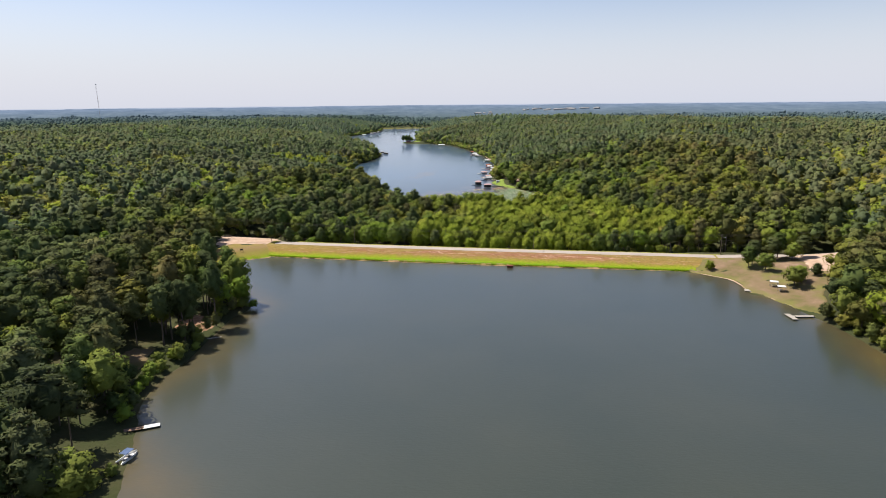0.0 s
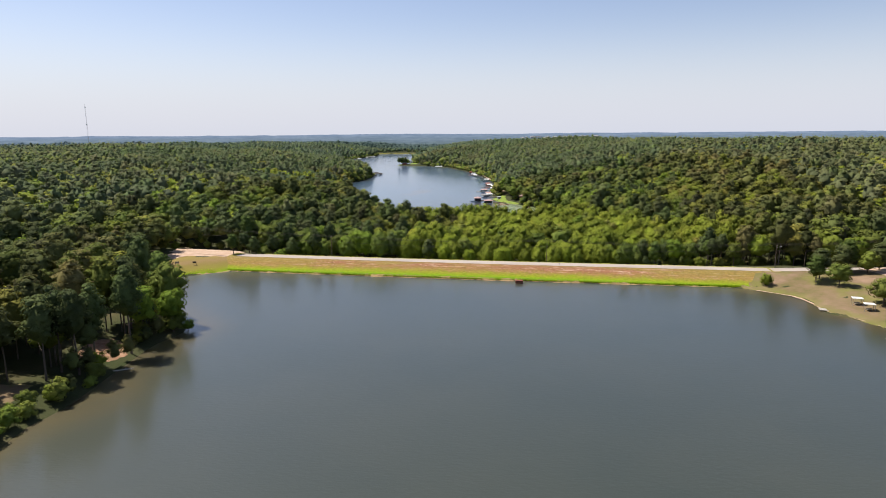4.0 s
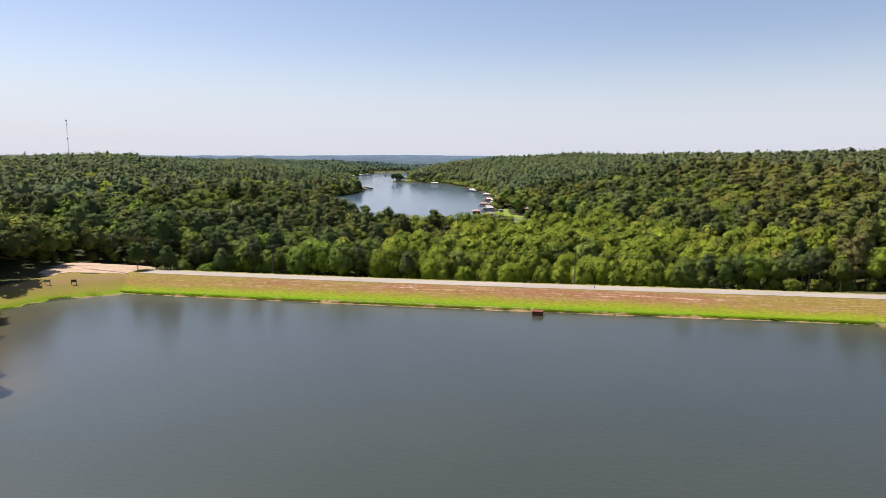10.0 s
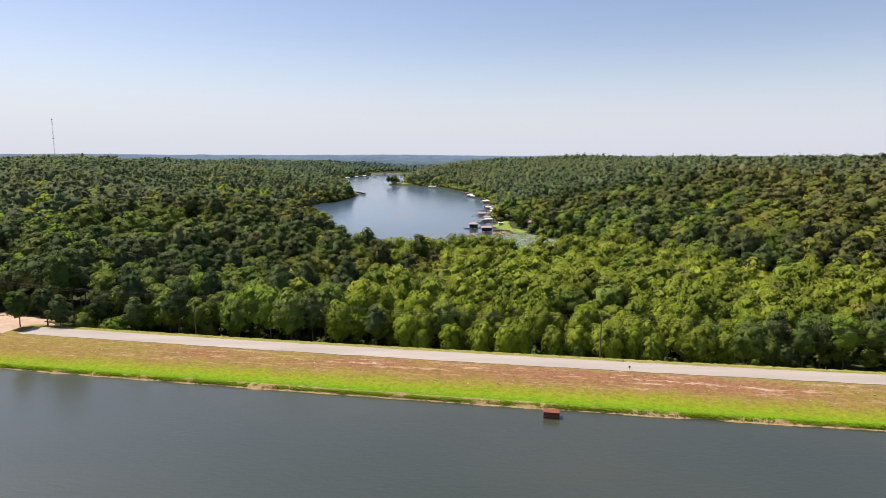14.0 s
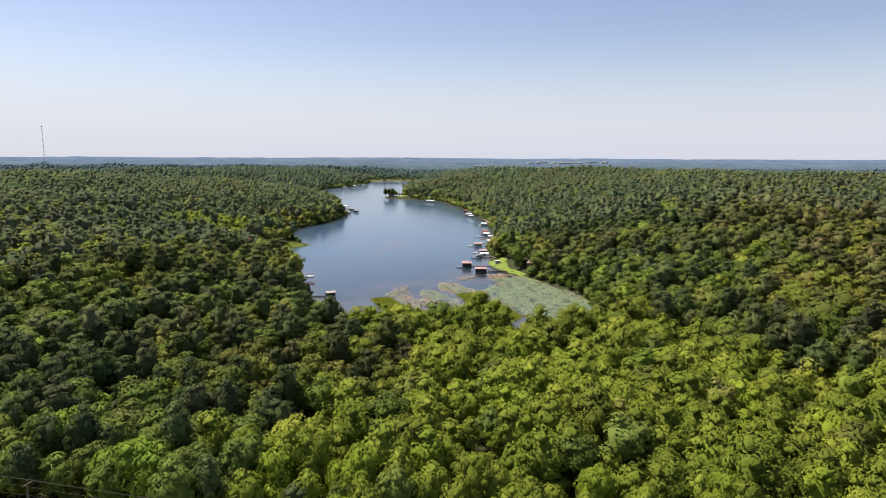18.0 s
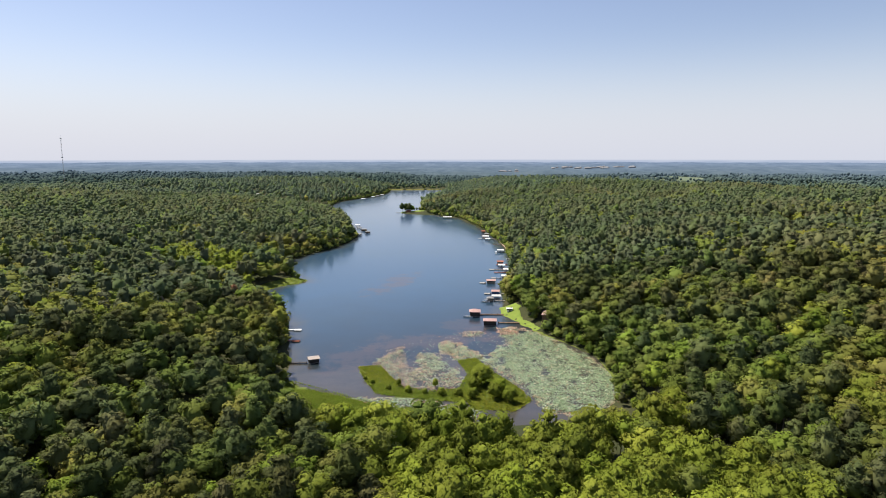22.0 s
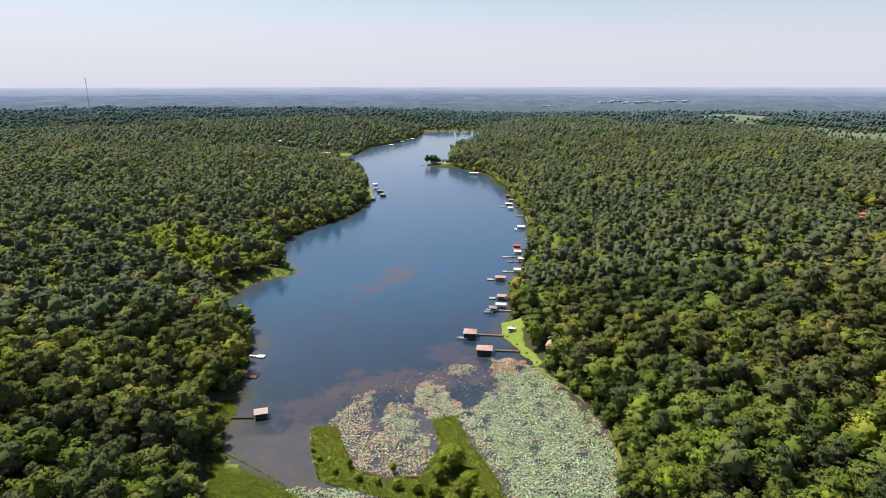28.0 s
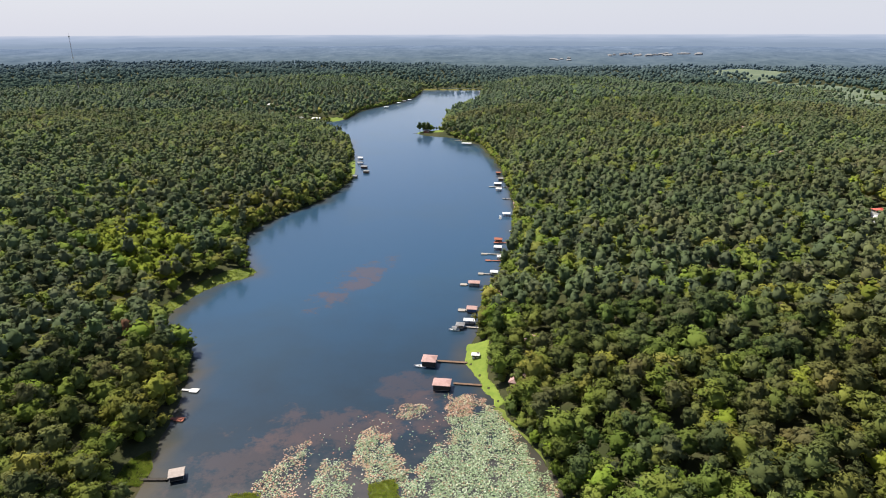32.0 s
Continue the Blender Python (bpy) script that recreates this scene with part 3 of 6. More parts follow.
# ---- ground, water, far hills ----
def axis(lo, hi, step, reach_lo, reach_hi):
    """Even steps from lo to hi, then widening ones out to the reach."""
    mid = list(np.arange(lo, hi + 0.1, step))
    k, s = [mid[-1]], step
    while k[-1] < reach_hi:
        s *= 1.09
        k.append(k[-1] + min(s, 90))
    j, s = [mid[0]], step
    while j[-1] > reach_lo:
        s *= 1.09
        j.append(j[-1] - min(s, 90))
    return np.array(j[:0:-1] + mid + k[1:])


def grid_mesh(name, xs, ys, height, material):
    gx, gy = np.meshgrid(xs, ys)
    z = height(gx, gy)
    nx, ny = len(xs), len(ys)
    i = (np.arange(ny - 1)[:, None] * nx + np.arange(nx - 1)[None, :]).ravel()
    return link_mesh(name, np.stack([gx, gy, z], -1).reshape(-1, 3), np.stack([i, i + 1, i + nx + 1, i + nx], -1), material)


ground = grid_mesh("ground", axis(-190, 210, 5.0, -3300, 3300), axis(100, 880, 5.0, -1200, 3000), land, GROUND)
tagged(ground, "wooded hilly ground with brown leaf litter", "ground", kind="structure")


def far_height(x, y):
    r = np.hypot(x, y)
    rise = smooth(2700, 4700, r)
    calm = 1 - 0.6 * rise
    return -6 + 58 * rise + (swell(x, y, 620, 11) * 6 + swell(x, y, 200, 12) * 5 + swell(x, y, 2400, 13) * 5) * calm - 60 * smooth(2700, 2500, r)


def far_hills():
    ang = np.radians(np.linspace(-75, 75, 260))
    rad = np.concatenate([np.linspace(2500, 4000, 40), np.linspace(4040, 4850, 30)])
    a, r = np.meshgrid(ang, rad)
    x, y = r * np.sin(a), r * np.cos(a)
    n = len(ang)
    i = (np.arange(len(rad) - 1)[:, None] * n + np.arange(n - 1)[None, :]).ravel()
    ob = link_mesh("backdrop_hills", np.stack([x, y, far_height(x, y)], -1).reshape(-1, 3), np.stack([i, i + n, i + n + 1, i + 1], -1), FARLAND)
    tagged(ob, "low blue-green wooded hills out to the horizon", "hills", kind="structure")


far_hills()


def lake(name, poly, z, material, label, step, width):
    """A level sheet just past the shoreline, that knows how near the bank it lies."""
    q = np.array(poly)
    xs, ys = np.arange(q[:, 0].min() - 9, q[:, 0].max() + 9 + step, step), np.arange(q[:, 1].min() - 9, q[:, 1].max() + 9 + step, step)
    gx, gy = np.meshgrid(xs, ys)
    d = sd(poly, gx, gy)
    bank = smooth(-width, -1, d + swell(gx, gy, 60, 17) * width * 0.35)
    s, t = dam_coords(gx, gy)
    bank = bank * np.where((np.abs(s) < 120) & (t > -40) & (t < 0), 0.15, 1.0)
    nx = len(xs)
    i = (np.arange(len(ys) - 1)[:, None] * nx + np.arange(nx - 1)[None, :]).ravel()
    f = np.stack([i, i + 1, i + nx + 1, i + nx], -1)
    f = f[(d.ravel()[f] < 5).any(1)]
    used, inv = np.unique(f, return_inverse=True)
    v = np.stack([gx, gy, np.full(gx.shape, z)], -1).reshape(-1, 3)[used]
    tagged(link_mesh(name, v, inv.reshape(f.shape), material, True, bank.ravel()[used]), label, "lake", kind="structure")


lake("water_upper", NEAR_SHORE, NEAR_Z, LAKE_NEAR, "calm green-grey lake water held by the dam", 5.0, 20.0)
lake("water_lower", FAR_SHORE, FAR_Z, LAKE_FAR, "calm blue lake water between wooded banks", 7.0, 12.0)

# ---- dam with its road ----
DAM_M = Matrix.Translation(DAM_O) @ Matrix.Rotation(DAM_A, 4, "Z")
PROFILE = [(-18.5, -1.2), (-17.2, -0.25), (-16.7, 0.06), (-16.35, 0.16), (-16.1, 0.50), (-14.6, 0.85), (-13, 1.25), (-11, 1.85), (-9, 2.45), (-7, 3.1), (-5, 3.75), (-3.6, 4.1), (-3.3, 4.18),
           (3.3, 4.18), (3.8, 4.1), (6, 3.9), (8, 3.3), (10, 2.3), (13, 0.6), (17, -1.8), (22, -4.9)]


def sag(s):
    return -1.4 * (1 - np.minimum(1, (s / 100) ** 2))


def dam():
    ss = np.arange(-108, 141, 1.0)
    rng = np.random.RandomState(4)
    wob = np.convolve(rng.normal(0, 1, len(ss) + 8), np.ones(5) / 5, "same")[4:-4]
    verts, n = [], len(PROFILE)
    for i, s in enumerate(ss):
        for t, z in PROFILE:
            edge = max(0.0, 1 - abs(t + 16) / 3)
            verts.append((s, t + sag(s) + edge * wob[i] * 0.5, z + (rng.normal(0, 0.07) if t < -4 or t > 4 else 0)))
    i = (np.arange(len(ss) - 1)[:, None] * n + np.arange(n - 1)[None, :]).ravel()
    ob = link_mesh("dam_embankment", verts, np.stack([i, i + n, i + n + 1, i + 1], -1), BANK)
    ob.matrix_world = DAM_M
    tagged(ob, "long earth dam with green and dry reddish grass", "dam", kind="structure")
    return ob


dam()


def ribbon(name, line, width, material, label, category, lift=0.06, height=None, step=2.0):
    """A strip along a line in plan, laid on the ground or at its own height."""
    pts = []
    for (ax, ay), (bx, by) in zip(line, line[1:]):
        k = max(1, int(math.hypot(bx - ax, by - ay) / step))
        pts += [(ax + (bx - ax) * j / k, ay + (by - ay) * j / k) for j in range(k)]
    pts = np.array(pts + [line[-1]])
    for _ in range(4):
        pts[1:-1] = (pts[:-2] + 2 * pts[1:-1] + pts[2:]) / 4
    d = np.gradient(pts, axis=0)
    d /= np.linalg.norm(d, axis=1)[:, None]
    nrm = np.stack([-d[:, 1], d[:, 0]], -1)
    rng = np.random.RandomState(7)
    cols = []
    for k in (-0.5, -0.25, 0, 0.25, 0.5):
        jit = rng.normal(0, 0.12, len(pts)) if abs(k) == 0.5 else 0
        p = pts + nrm * (width * k + jit)[:, None] if abs(k) == 0.5 else pts + nrm * width * k
        z = (land(p[:, 0], p[:, 1]) if height is None else np.full(len(p), height)) + lift
        cols.append(np.column_stack([p, z]))
    v = np.stack(cols, 1).reshape(-1, 3)
    i = (np.arange(len(pts) - 1)[:, None] * 5 + np.arange(4)[None, :]).ravel()
    ob = link_mesh(name, v, np.stack([i, i + 1, i + 6, i + 5], -1), material)
    return tagged(ob, label, category, kind="structure")


def dam_point(s, t, z):
    return DAM_M @ Vector((s, t + float(sag(s)), z))


road_line = [tuple(dam_point(s, 0, 0))[:2] for s in range(-104, 137, 6)]
ribbon("road", road_line, 6.4, ROAD, "pale chip-sealed road along the dam", "road", 0.05, CREST)


def patch(name, poly, material, label, category, lift=0.12, step=3.0, height=None):
    """An irregular sheet of ground cover inside a polygon, following the land."""
    p = np.array(poly)
    xs, ys = np.arange(p[:, 0].min(), p[:, 0].max() + step, step), np.arange(p[:, 1].min(), p[:, 1].max() + step, step)
    gx, gy = np.meshgrid(xs, ys)
    d = sd(poly, gx, gy) + swell(gx, gy, 14, 5) * 0.8
    z = (land(gx, gy) if height is None else np.full(gx.shape, height)) + np.where(d < 0.5, lift, -0.6)
    nx = len(xs)
    i = (np.arange(len(ys) - 1)[:, None] * nx + np.arange(nx - 1)[None, :]).ravel()
    q = np.stack([i, i + 1, i + nx + 1, i + nx], -1)
    q = q[(d.ravel()[q] < 3.2).any(1)]
    used, inv = np.unique(q, return_inverse=True)
    v = np.stack([gx, gy, z], -1).reshape(-1, 3)[used]
    ob = link_mesh(name, v, inv.reshape(q.shape), material)
    return tagged(ob, label, category, kind="structure")


DIRT_LEFT = [(-137, 383), (-122, 385), (-106, 377), (-97, 363), (-99, 352), (-112, 349), (-121, 350), (-127, 342), (-133, 352)]
YARD_RIGHT = [(121, 295), (125, 305), (140, 309), (150, 311), (190, 316), (206, 314), (204, 300), (190, 283), (179, 273), (168, 261), (158, 249), (153, 238), (147, 231), (142.5, 240), (139.5, 253), (134.5, 261), (136, 273), (135.5, 283)]
LOT_RIGHT = [(172, 303), (187, 313), (202, 312), (199, 301), (186, 284), (177, 275), (169, 277), (174, 290)]
SUNNY = [(-109, 181), (-98, 180), (-97, 189), (-99, 198), (-107, 199)]
SCRUB = [(700, 2470), (780, 2540), (930, 2300), (980, 2100), (900, 1880), (800, 1690), (735, 1720), (770, 2080)]
POND = [(-150, 2188), (-62, 2186), (-50, 2225), (-80, 2262), (-140, 2256)]
GRASS_LEFT = [(-95, 332), (-97, 346), (-99, 353), (-112, 349), (-121, 350), (-127, 342), (-130, 330), (-129, 317), (-120, 311), (-117.5, 317), (-113.5, 326), (-105.5, 330)]
DIRT_BANK = [(-99, 217), (-90.5, 217), (-88, 223), (-90.5, 230), (-97, 234), (-104, 231)]
LAWN_POINT = [(53.5, 695.5), (55, 698), (64.5, 698), (66, 685), (64.5, 672), (70, 656), (75, 646), (71.5, 643), (59.2, 670), (54.5, 679)]
LAWN_MID = [(60, 770), (68, 772), (73, 786), (72, 800), (64, 797)]
LAWN_TIP = [(-112, 1078), (-112, 1100), (-126, 1160), (-136, 1165), (-132, 1130), (-120, 1090)]
LAWN_WEST = [(-262, 1500), (-252, 1520), (-262, 1540), (-280, 1520)]
SPIT = [(-92, 1384), (-60, 1372), (-46, 1378), (-60, 1404), (-90, 1400)]
MARSH_A = [(-52, 556), (-44, 551), (-37, 551), (-31, 545), (-9, 535), (18, 528), (26, 515), (0, 508), (-31, 516), (-40, 536)]
MARSH_B = [(-18, 577), (-8, 579), (-2, 566), (6, 552), (18, 548), (30, 551), (41, 537), (24, 537), (8, 541), (-4, 544), (-11, 558)]
MARSH_C = [(29, 588), (37, 592), (46, 572), (56, 552), (60, 540), (52, 528), (36, 530), (30, 551), (34, 570)]
CLEAR = [[(-50, 560), (-45, 557), (30, 516), (30, 499), (-5, 499), (-27, 507), (-37, 528), (-45, 550)], [(25, 512), (40, 492), (85, 500), (114, 530), (106, 548), (70, 522)]]
patch("wet_meadow", CLEAR[0], MEADOW, "green wet meadow behind the reeds", "meadow", 0.25)
patch("dirt_lot", DIRT_LEFT, SAND, "bare sandy turnout beside the road end", "dirt", 0.2)
patch("picnic_yard", YARD_RIGHT, YARD, "dry grass and bare soil picnic yard", "yard", 0.2, 0.7)
lake("water_beyond", POND, FAR_Z + 0.2, LAKE_FAR, "pale shallow pond beyond the far dam", 10.0, 6.0)
patch("sandy_lot", LOT_RIGHT, SAND, "pinkish bare parking lot beside the yard", "dirt", 0.28, 1.2)
patch("sunny_clearing", SUNNY, YARD, "pale dry grass clearing under bank trees", "grass", 0.1, 1.0)
patch("bare_bank", DIRT_BANK, plain("orange_soil", (0.24, 0.13, 0.07), (0.44, 0.27, 0.17), 0.5, 0.95, 0.0, 0.6, 2.0), "eroded orange soil bank under trees", "dirt", 0.08, 1.0)
FRINGE = [(-121, 704), (-120, 718), (-117.7, 740), (-111.8, 758), (-100, 769), (-96.7, 782), (-103, 788), (-114, 772), (-122, 757), (-125, 737), (-126, 715)]
LITTLE_MARSH = [(-61.8, 586.8), (-59, 595), (-52.9, 586), (-52, 577), (-60, 574)]
patch("marsh", FRINGE, MARSH, "bright green marsh fringe round a wooded point", "marsh", 0.3, 1.5)
patch("marsh", LITTLE_MARSH, MARSH, "small bright green marsh beside a dock", "marsh", 0.12, 1.5, FAR_Z)
patch("grass_slope", GRASS_LEFT, slope_material(), "dry green grass slope at the dam's end", "grass", 0.2)
for poly in (LAWN_POINT, LAWN_MID, LAWN_TIP, LAWN_WEST, SPIT):
    patch("lawn", poly, LAWN, "bright mown lawn at the waterside", "lawn", 0.35, 0.7 if poly[0][1] < 900 else 1.5)
for poly in (MARSH_A, MARSH_B, MARSH_C):
    patch("marsh", poly, MARSH, "yellow-green marsh mat at the lake's edge", "marsh", 0.12, 2.0, FAR_Z)
ribbon("shore_grass", [(72, 643), (79, 634), (88.5, 620), (100, 598), (101.5, 570), (99, 550)], 5.0, MARSH, "bright grass edge beside the lily bed", "grass", 0.15, FAR_Z)
ribbon("yard_road", [tuple(dam_point(130, 0, 0))[:2], (152, 309.5), (178, 309), (205, 308), (260, 315)], 6.4, ROAD, "pale road leaving the dam", "road", 0.3)
ribbon("forest_road", [tuple(dam_point(-104, 0, 0))[:2], (-118, 358), (-128, 372), (-138, 384)], 6.4, SAND, "sandy road entering the woods", "road", 0.35)
ribbon("sandy_beach", [(125, 292.5), (135, 283), (136, 273), (134.6, 261), (140.5, 252), (144, 238)], 1.6, SAND, "narrow sandy beach", "beach", 0.05, 0.12)

# ---- trees ----
PHI = (1 + 5 ** 0.5) / 2
ICO_V = np.array([(-1, PHI, 0), (1, PHI, 0), (-1, -PHI, 0), (1, -PHI, 0), (0, -1, PHI), (0, 1, PHI), (0, -1, -PHI), (0, 1, -PHI), (PHI, 0, -1), (PHI, 0, 1), (-PHI, 0, -1), (-PHI, 0, 1)]) / math.hypot(1, PHI)
ICO_F = np.array([(0, 11, 5), (0, 5, 1), (0, 1, 7), (0, 7, 10), (0, 10, 11), (1, 5, 9), (5, 11, 4), (11, 10, 2), (10, 7, 6), (7, 1, 8),
                  (3, 9, 4), (3, 4, 2), (3, 2, 6), (3, 6, 8), (3, 8, 9), (4, 9, 5), (2, 4, 11), (6, 2, 10), (8, 6, 7), (9, 8, 1)])


# a crown's half width, half height and middle, for a tree of full size
DOME = {"pine": (2.9, 6.2, 11.6), "oak": (3.7, 5.6, 8.4), "willow": (3.6, 4.9, 6.0)}


def lobes_of(kind, rng, count):
    """Centres and radii of the foliage masses that swell out of a domed crown."""
    wide, tall, mid = DOME[kind]
    out = []
    for i in range(count):
        up = 1 - 1.62 * (i + rng.uniform(0.2, 0.8)) / count
        a = i * 2.4 + rng.uniform(-0.4, 0.4)
        k = math.sqrt(max(0.0, 1 - up * up)) * rng.uniform(0.58, 0.94) * (1 - (0.38 if kind == "pine" else 0.1) * max(0.0, up))
        out.append((math.cos(a) * k * wide, math.sin(a) * k * wide, mid + up * tall * rng.uniform(0.58, 0.88), wide * rng.uniform(0.30, 0.50)))
    return np.array(out)


OCT_V = np.array([(1, 0, 0), (-1, 0, 0), (0, 1, 0), (0, -1, 0), (0, 0, 1), (0, 0, -1)], float)
OCT_F = np.array([(0, 2, 4), (2, 1, 4), (1, 3, 4), (3, 0, 4), (2, 0, 5), (1, 2, 5), (3, 1, 5), (0, 3, 5)])


def crown_arrays(kind, seed, count, leaves, size):
    """A crown: a rough solid under each mass, and leaf clumps standing off it."""
    rng = np.random.RandomState(seed)
    lobes = lobes_of(kind, rng, count)
    wide, tall, mid = DOME[kind]
    body, heart = np.array([wide, wide, tall]), np.array([0, 0, mid])
    flat = {"pine": 0.85, "oak": 0.95, "willow": 0.95}[kind]
    v, f, b = [ICO_V * rng.uniform(0.9, 1.1, (12, 1)) * 0.72 * body + heart], [ICO_F], [ICO_V]
    for x, y, z, r in lobes:
        bumps = rng.uniform(0.88, 1.12, (6, 1))
        away = (np.array([x, y, z]) - heart) / body
        v.append(OCT_V * bumps * 0.82 * np.array([r, r, r * flat]) + (x, y, z))
        b.append(0.55 * OCT_V + 0.55 * away / np.linalg.norm(away))
        f.append(OCT_F + 12 + 6 * (len(f) - 1))
    v, f, b = np.concatenate(v), np.concatenate(f), np.concatenate(b)
    if leaves:
        pick = rng.choice(len(lobes), leaves * 3, p=lobes[:, 3] ** 2 / (lobes[:, 3] ** 2).sum())
        d = rng.normal(0, 1, (leaves * 3, 3))
        d[:, 2] += 0.35
        d /= np.linalg.norm(d, axis=1)[:, None]
        p = lobes[pick, :3] + d * lobes[pick, 3:4] * np.array([1, 1, flat]) * rng.uniform(0.92, 1.10, (leaves * 3, 1))
        gap = np.min(np.linalg.norm((p[:, None] - lobes[None, :, :3]) / np.array([1, 1, flat]), axis=2) / lobes[None, :, 3], axis=1)
        order = np.argsort(-gap + rng.uniform(0, 0.15, len(gap)))[:leaves]
        p, d = p[order], d[order]
        nrm = d + rng.normal(0, 0.62, d.shape)
        nrm /= np.linalg.norm(nrm, axis=1)[:, None]
        u = np.cross(nrm, rng.normal(0, 1, d.shape))
        u /= np.linalg.norm(u, axis=1)[:, None]
        w = np.cross(nrm, u)
        s = size * rng.uniform(0.6, 1.3, (leaves, 1))
        tri = np.stack([p + u * s * 1.15, p - u * s * 0.7 + w * s * 0.5, p - u * s * 0.7 - w * s * 0.5], 1).reshape(-1, 3)
        f = np.concatenate([f, np.arange(leaves * 3).reshape(-1, 3) + len(v)])
        v = np.concatenate([v, tri])
        out = (p - heart) / body
        out /= np.linalg.norm(out, axis=1)[:, None]
        b = np.concatenate([b, np.repeat(0.50 * d + 0.50 * out + 0.18 * nrm, 3, axis=0)])
    return v, f, b / np.linalg.norm(b, axis=1)[:, None]


KINDS = {"pine": (PINE, 18.5), "oak": (OAK, 14.5), "willow": (WILLOW, 11.5)}
# detail levels: foliage masses, leaf clumps, clump size
LEVELS = {0: {"pine": (12, 720, 0.37), "oak": (11, 730, 0.39), "willow": (12, 800, 0.355)},
          1: {"pine": (6, 84, 0.78), "oak": (6, 86, 0.82), "willow": (6, 86, 0.78)},
          2: {"pine": (2, 12, 1.1), "oak": (2, 13, 1.2), "willow": (2, 13, 1.1)},
          3: {"pine": (2, 0, 0), "oak": (2, 0, 0), "willow": (2, 0, 0)},
          5: {"pine": (8, 310, 0.51), "oak": (8, 320, 0.53), "willow": (8, 320, 0.50)},
          4: {"pine": (1, 0, 0), "oak": (1, 0, 0), "willow": (1, 0, 0)}}


def crown_proto(kind, level, seed):
    count, leaves, size = LEVELS[level][kind]
    if level < 2 or level == 5:
        return crown_arrays(kind, seed, count, leaves, size)
    rng = np.random.RandomState(seed)
    top = KINDS[kind][1]
    r = {"pine": 2.7, "oak": 3.7, "willow": 3.4}[kind]
    v, f, b = [], [], []
    for i in range(count):
        k = r * (1.0 if i == 0 else 0.66)
        off = np.array((0, 0, top * 0.60) if i == 0 else (rng.uniform(-1, 1) * r * 0.6, rng.uniform(-1, 1) * r * 0.6, top * 0.78))
        if count == 1:
            k, off = r * 1.75, np.array((0, 0, top * 0.55))
        shape, tris = (ICO_V, ICO_F) if i == 0 else (OCT_V, OCT_F)
        f.append(tris + sum(len(a) for a in v))
        b.append(shape)
        v.append(shape * rng.uniform(0.80, 1.16, (len(shape), 1)) * (0.88 if leaves else 1.0) * np.array([k, k, min(top * 0.40, k * 1.3)]) + off)
    v, f, b = np.concatenate(v), np.concatenate(f), np.concatenate(b)
    if leaves:
        d = rng.normal(0, 1, (leaves, 3))
        d[:, 2] = np.abs(d[:, 2]) * 0.9 - 0.1
        d /= np.linalg.norm(d, axis=1)[:, None]
        p = d * np.array([r, r, top * 0.36]) * rng.uniform(0.85, 1.15, (leaves, 1)) + (0, 0, top * 0.60)
        nrm = d + rng.normal(0, 0.45, d.shape)
        nrm /= np.linalg.norm(nrm, axis=1)[:, None]
        u = np.cross(nrm, rng.normal(0, 1, d.shape))
        u /= np.linalg.norm(u, axis=1)[:, None]
        w = np.cross(nrm, u)
        tri = np.stack([p + u * size, p - u * size * 0.5 + w * size * 0.8, p - u * size * 0.5 - w * size * 0.8], 1).reshape(-1, 3)
        f = np.concatenate([f, np.arange(leaves * 3).reshape(-1, 3) + len(v)])
        v = np.concatenate([v, tri])
        b = np.concatenate([b, np.repeat(0.7 * d + 0.4 * nrm, 3, axis=0)])
    return v, f, b / np.linalg.norm(b, axis=1)[:, None]


def trunk_arrays(kind, seed, sides=6):
    """A tapered, slightly bent trunk with a few limbs."""
    rng = np.random.RandomState(seed)
    top = KINDS[kind][1]
    h, r = top * 0.86, {"pine": 0.26, "oak": 0.28, "willow": 0.20}[kind]
    runs = [([(0, 0, -1.0), (rng.normal(0, 0.1), rng.normal(0, 0.1), h * 0.4), (rng.normal(0, 0.3), rng.normal(0, 0.3), h)], r)]
    for i in range(4):
        a, z = rng.uniform(0, math.tau), h * rng.uniform(0.35, 0.75)
        k = rng.uniform(1.2, 2.6)
        runs.append(([(0, 0, z), (math.cos(a) * k * 0.6, math.sin(a) * k * 0.6, z + 0.8), (math.cos(a) * k, math.sin(a) * k, z + 1.8)], r * 0.35))
    v, f = [], []
    for pts, rad in runs:
        base = len(v)
        for i, p in enumerate(pts):
            for j in range(sides):
                a = math.tau * j / sides
                k = rad * (1 - 0.36 * i)
                v.append((p[0] + math.cos(a) * k, p[1] + math.sin(a) * k, p[2]))
        for i in range(len(pts) - 1):
            for j in range(sides):
                a, b = base + i * sides + j, base + i * sides + (j + 1) % sides
                f.append((a, b, b + sides, a + sides))
    return np.array(v), np.array(f)


# houses, and the room that each keeps free of trees
HOUSES = [(-77, 1390, 9), (-294, 1498, 16), (-322, 1490, 13), (-404, 1566, 12), (80, 656, 6), (86, 684, 8), (327, 862, 14), (317, 846, 12),
          (309, 834, 10), (-126, 672, 8), (-104, 630, 7), (-163, 668, 9), (330, 1075, 12), (238, 1200, 8), (344, 1236, 10), (312, 1243, 9), (409, 1140, 12), (-121, 248, 6), (-80, 134, 7), (-82, 147, 6)]
FIELD = [(690, 2850), (790, 3000), (965, 3030), (980, 2800), (900, 2690), (860, 2540), (780, 2560)]
WILLOWS = [(-18, 350), (20, 345), (84, 334), (108, 350), (166, 362), (150, 405), (128, 445), (114, 495), (101, 545), (88, 530), (66, 518), (30, 508), (-20, 505), (-5, 470), (22, 440), (-3, 418), (-20, 385)]
TOE = [(-72, 352), (-20, 343), (-14, 372), (-40, 392), (-76, 384)]
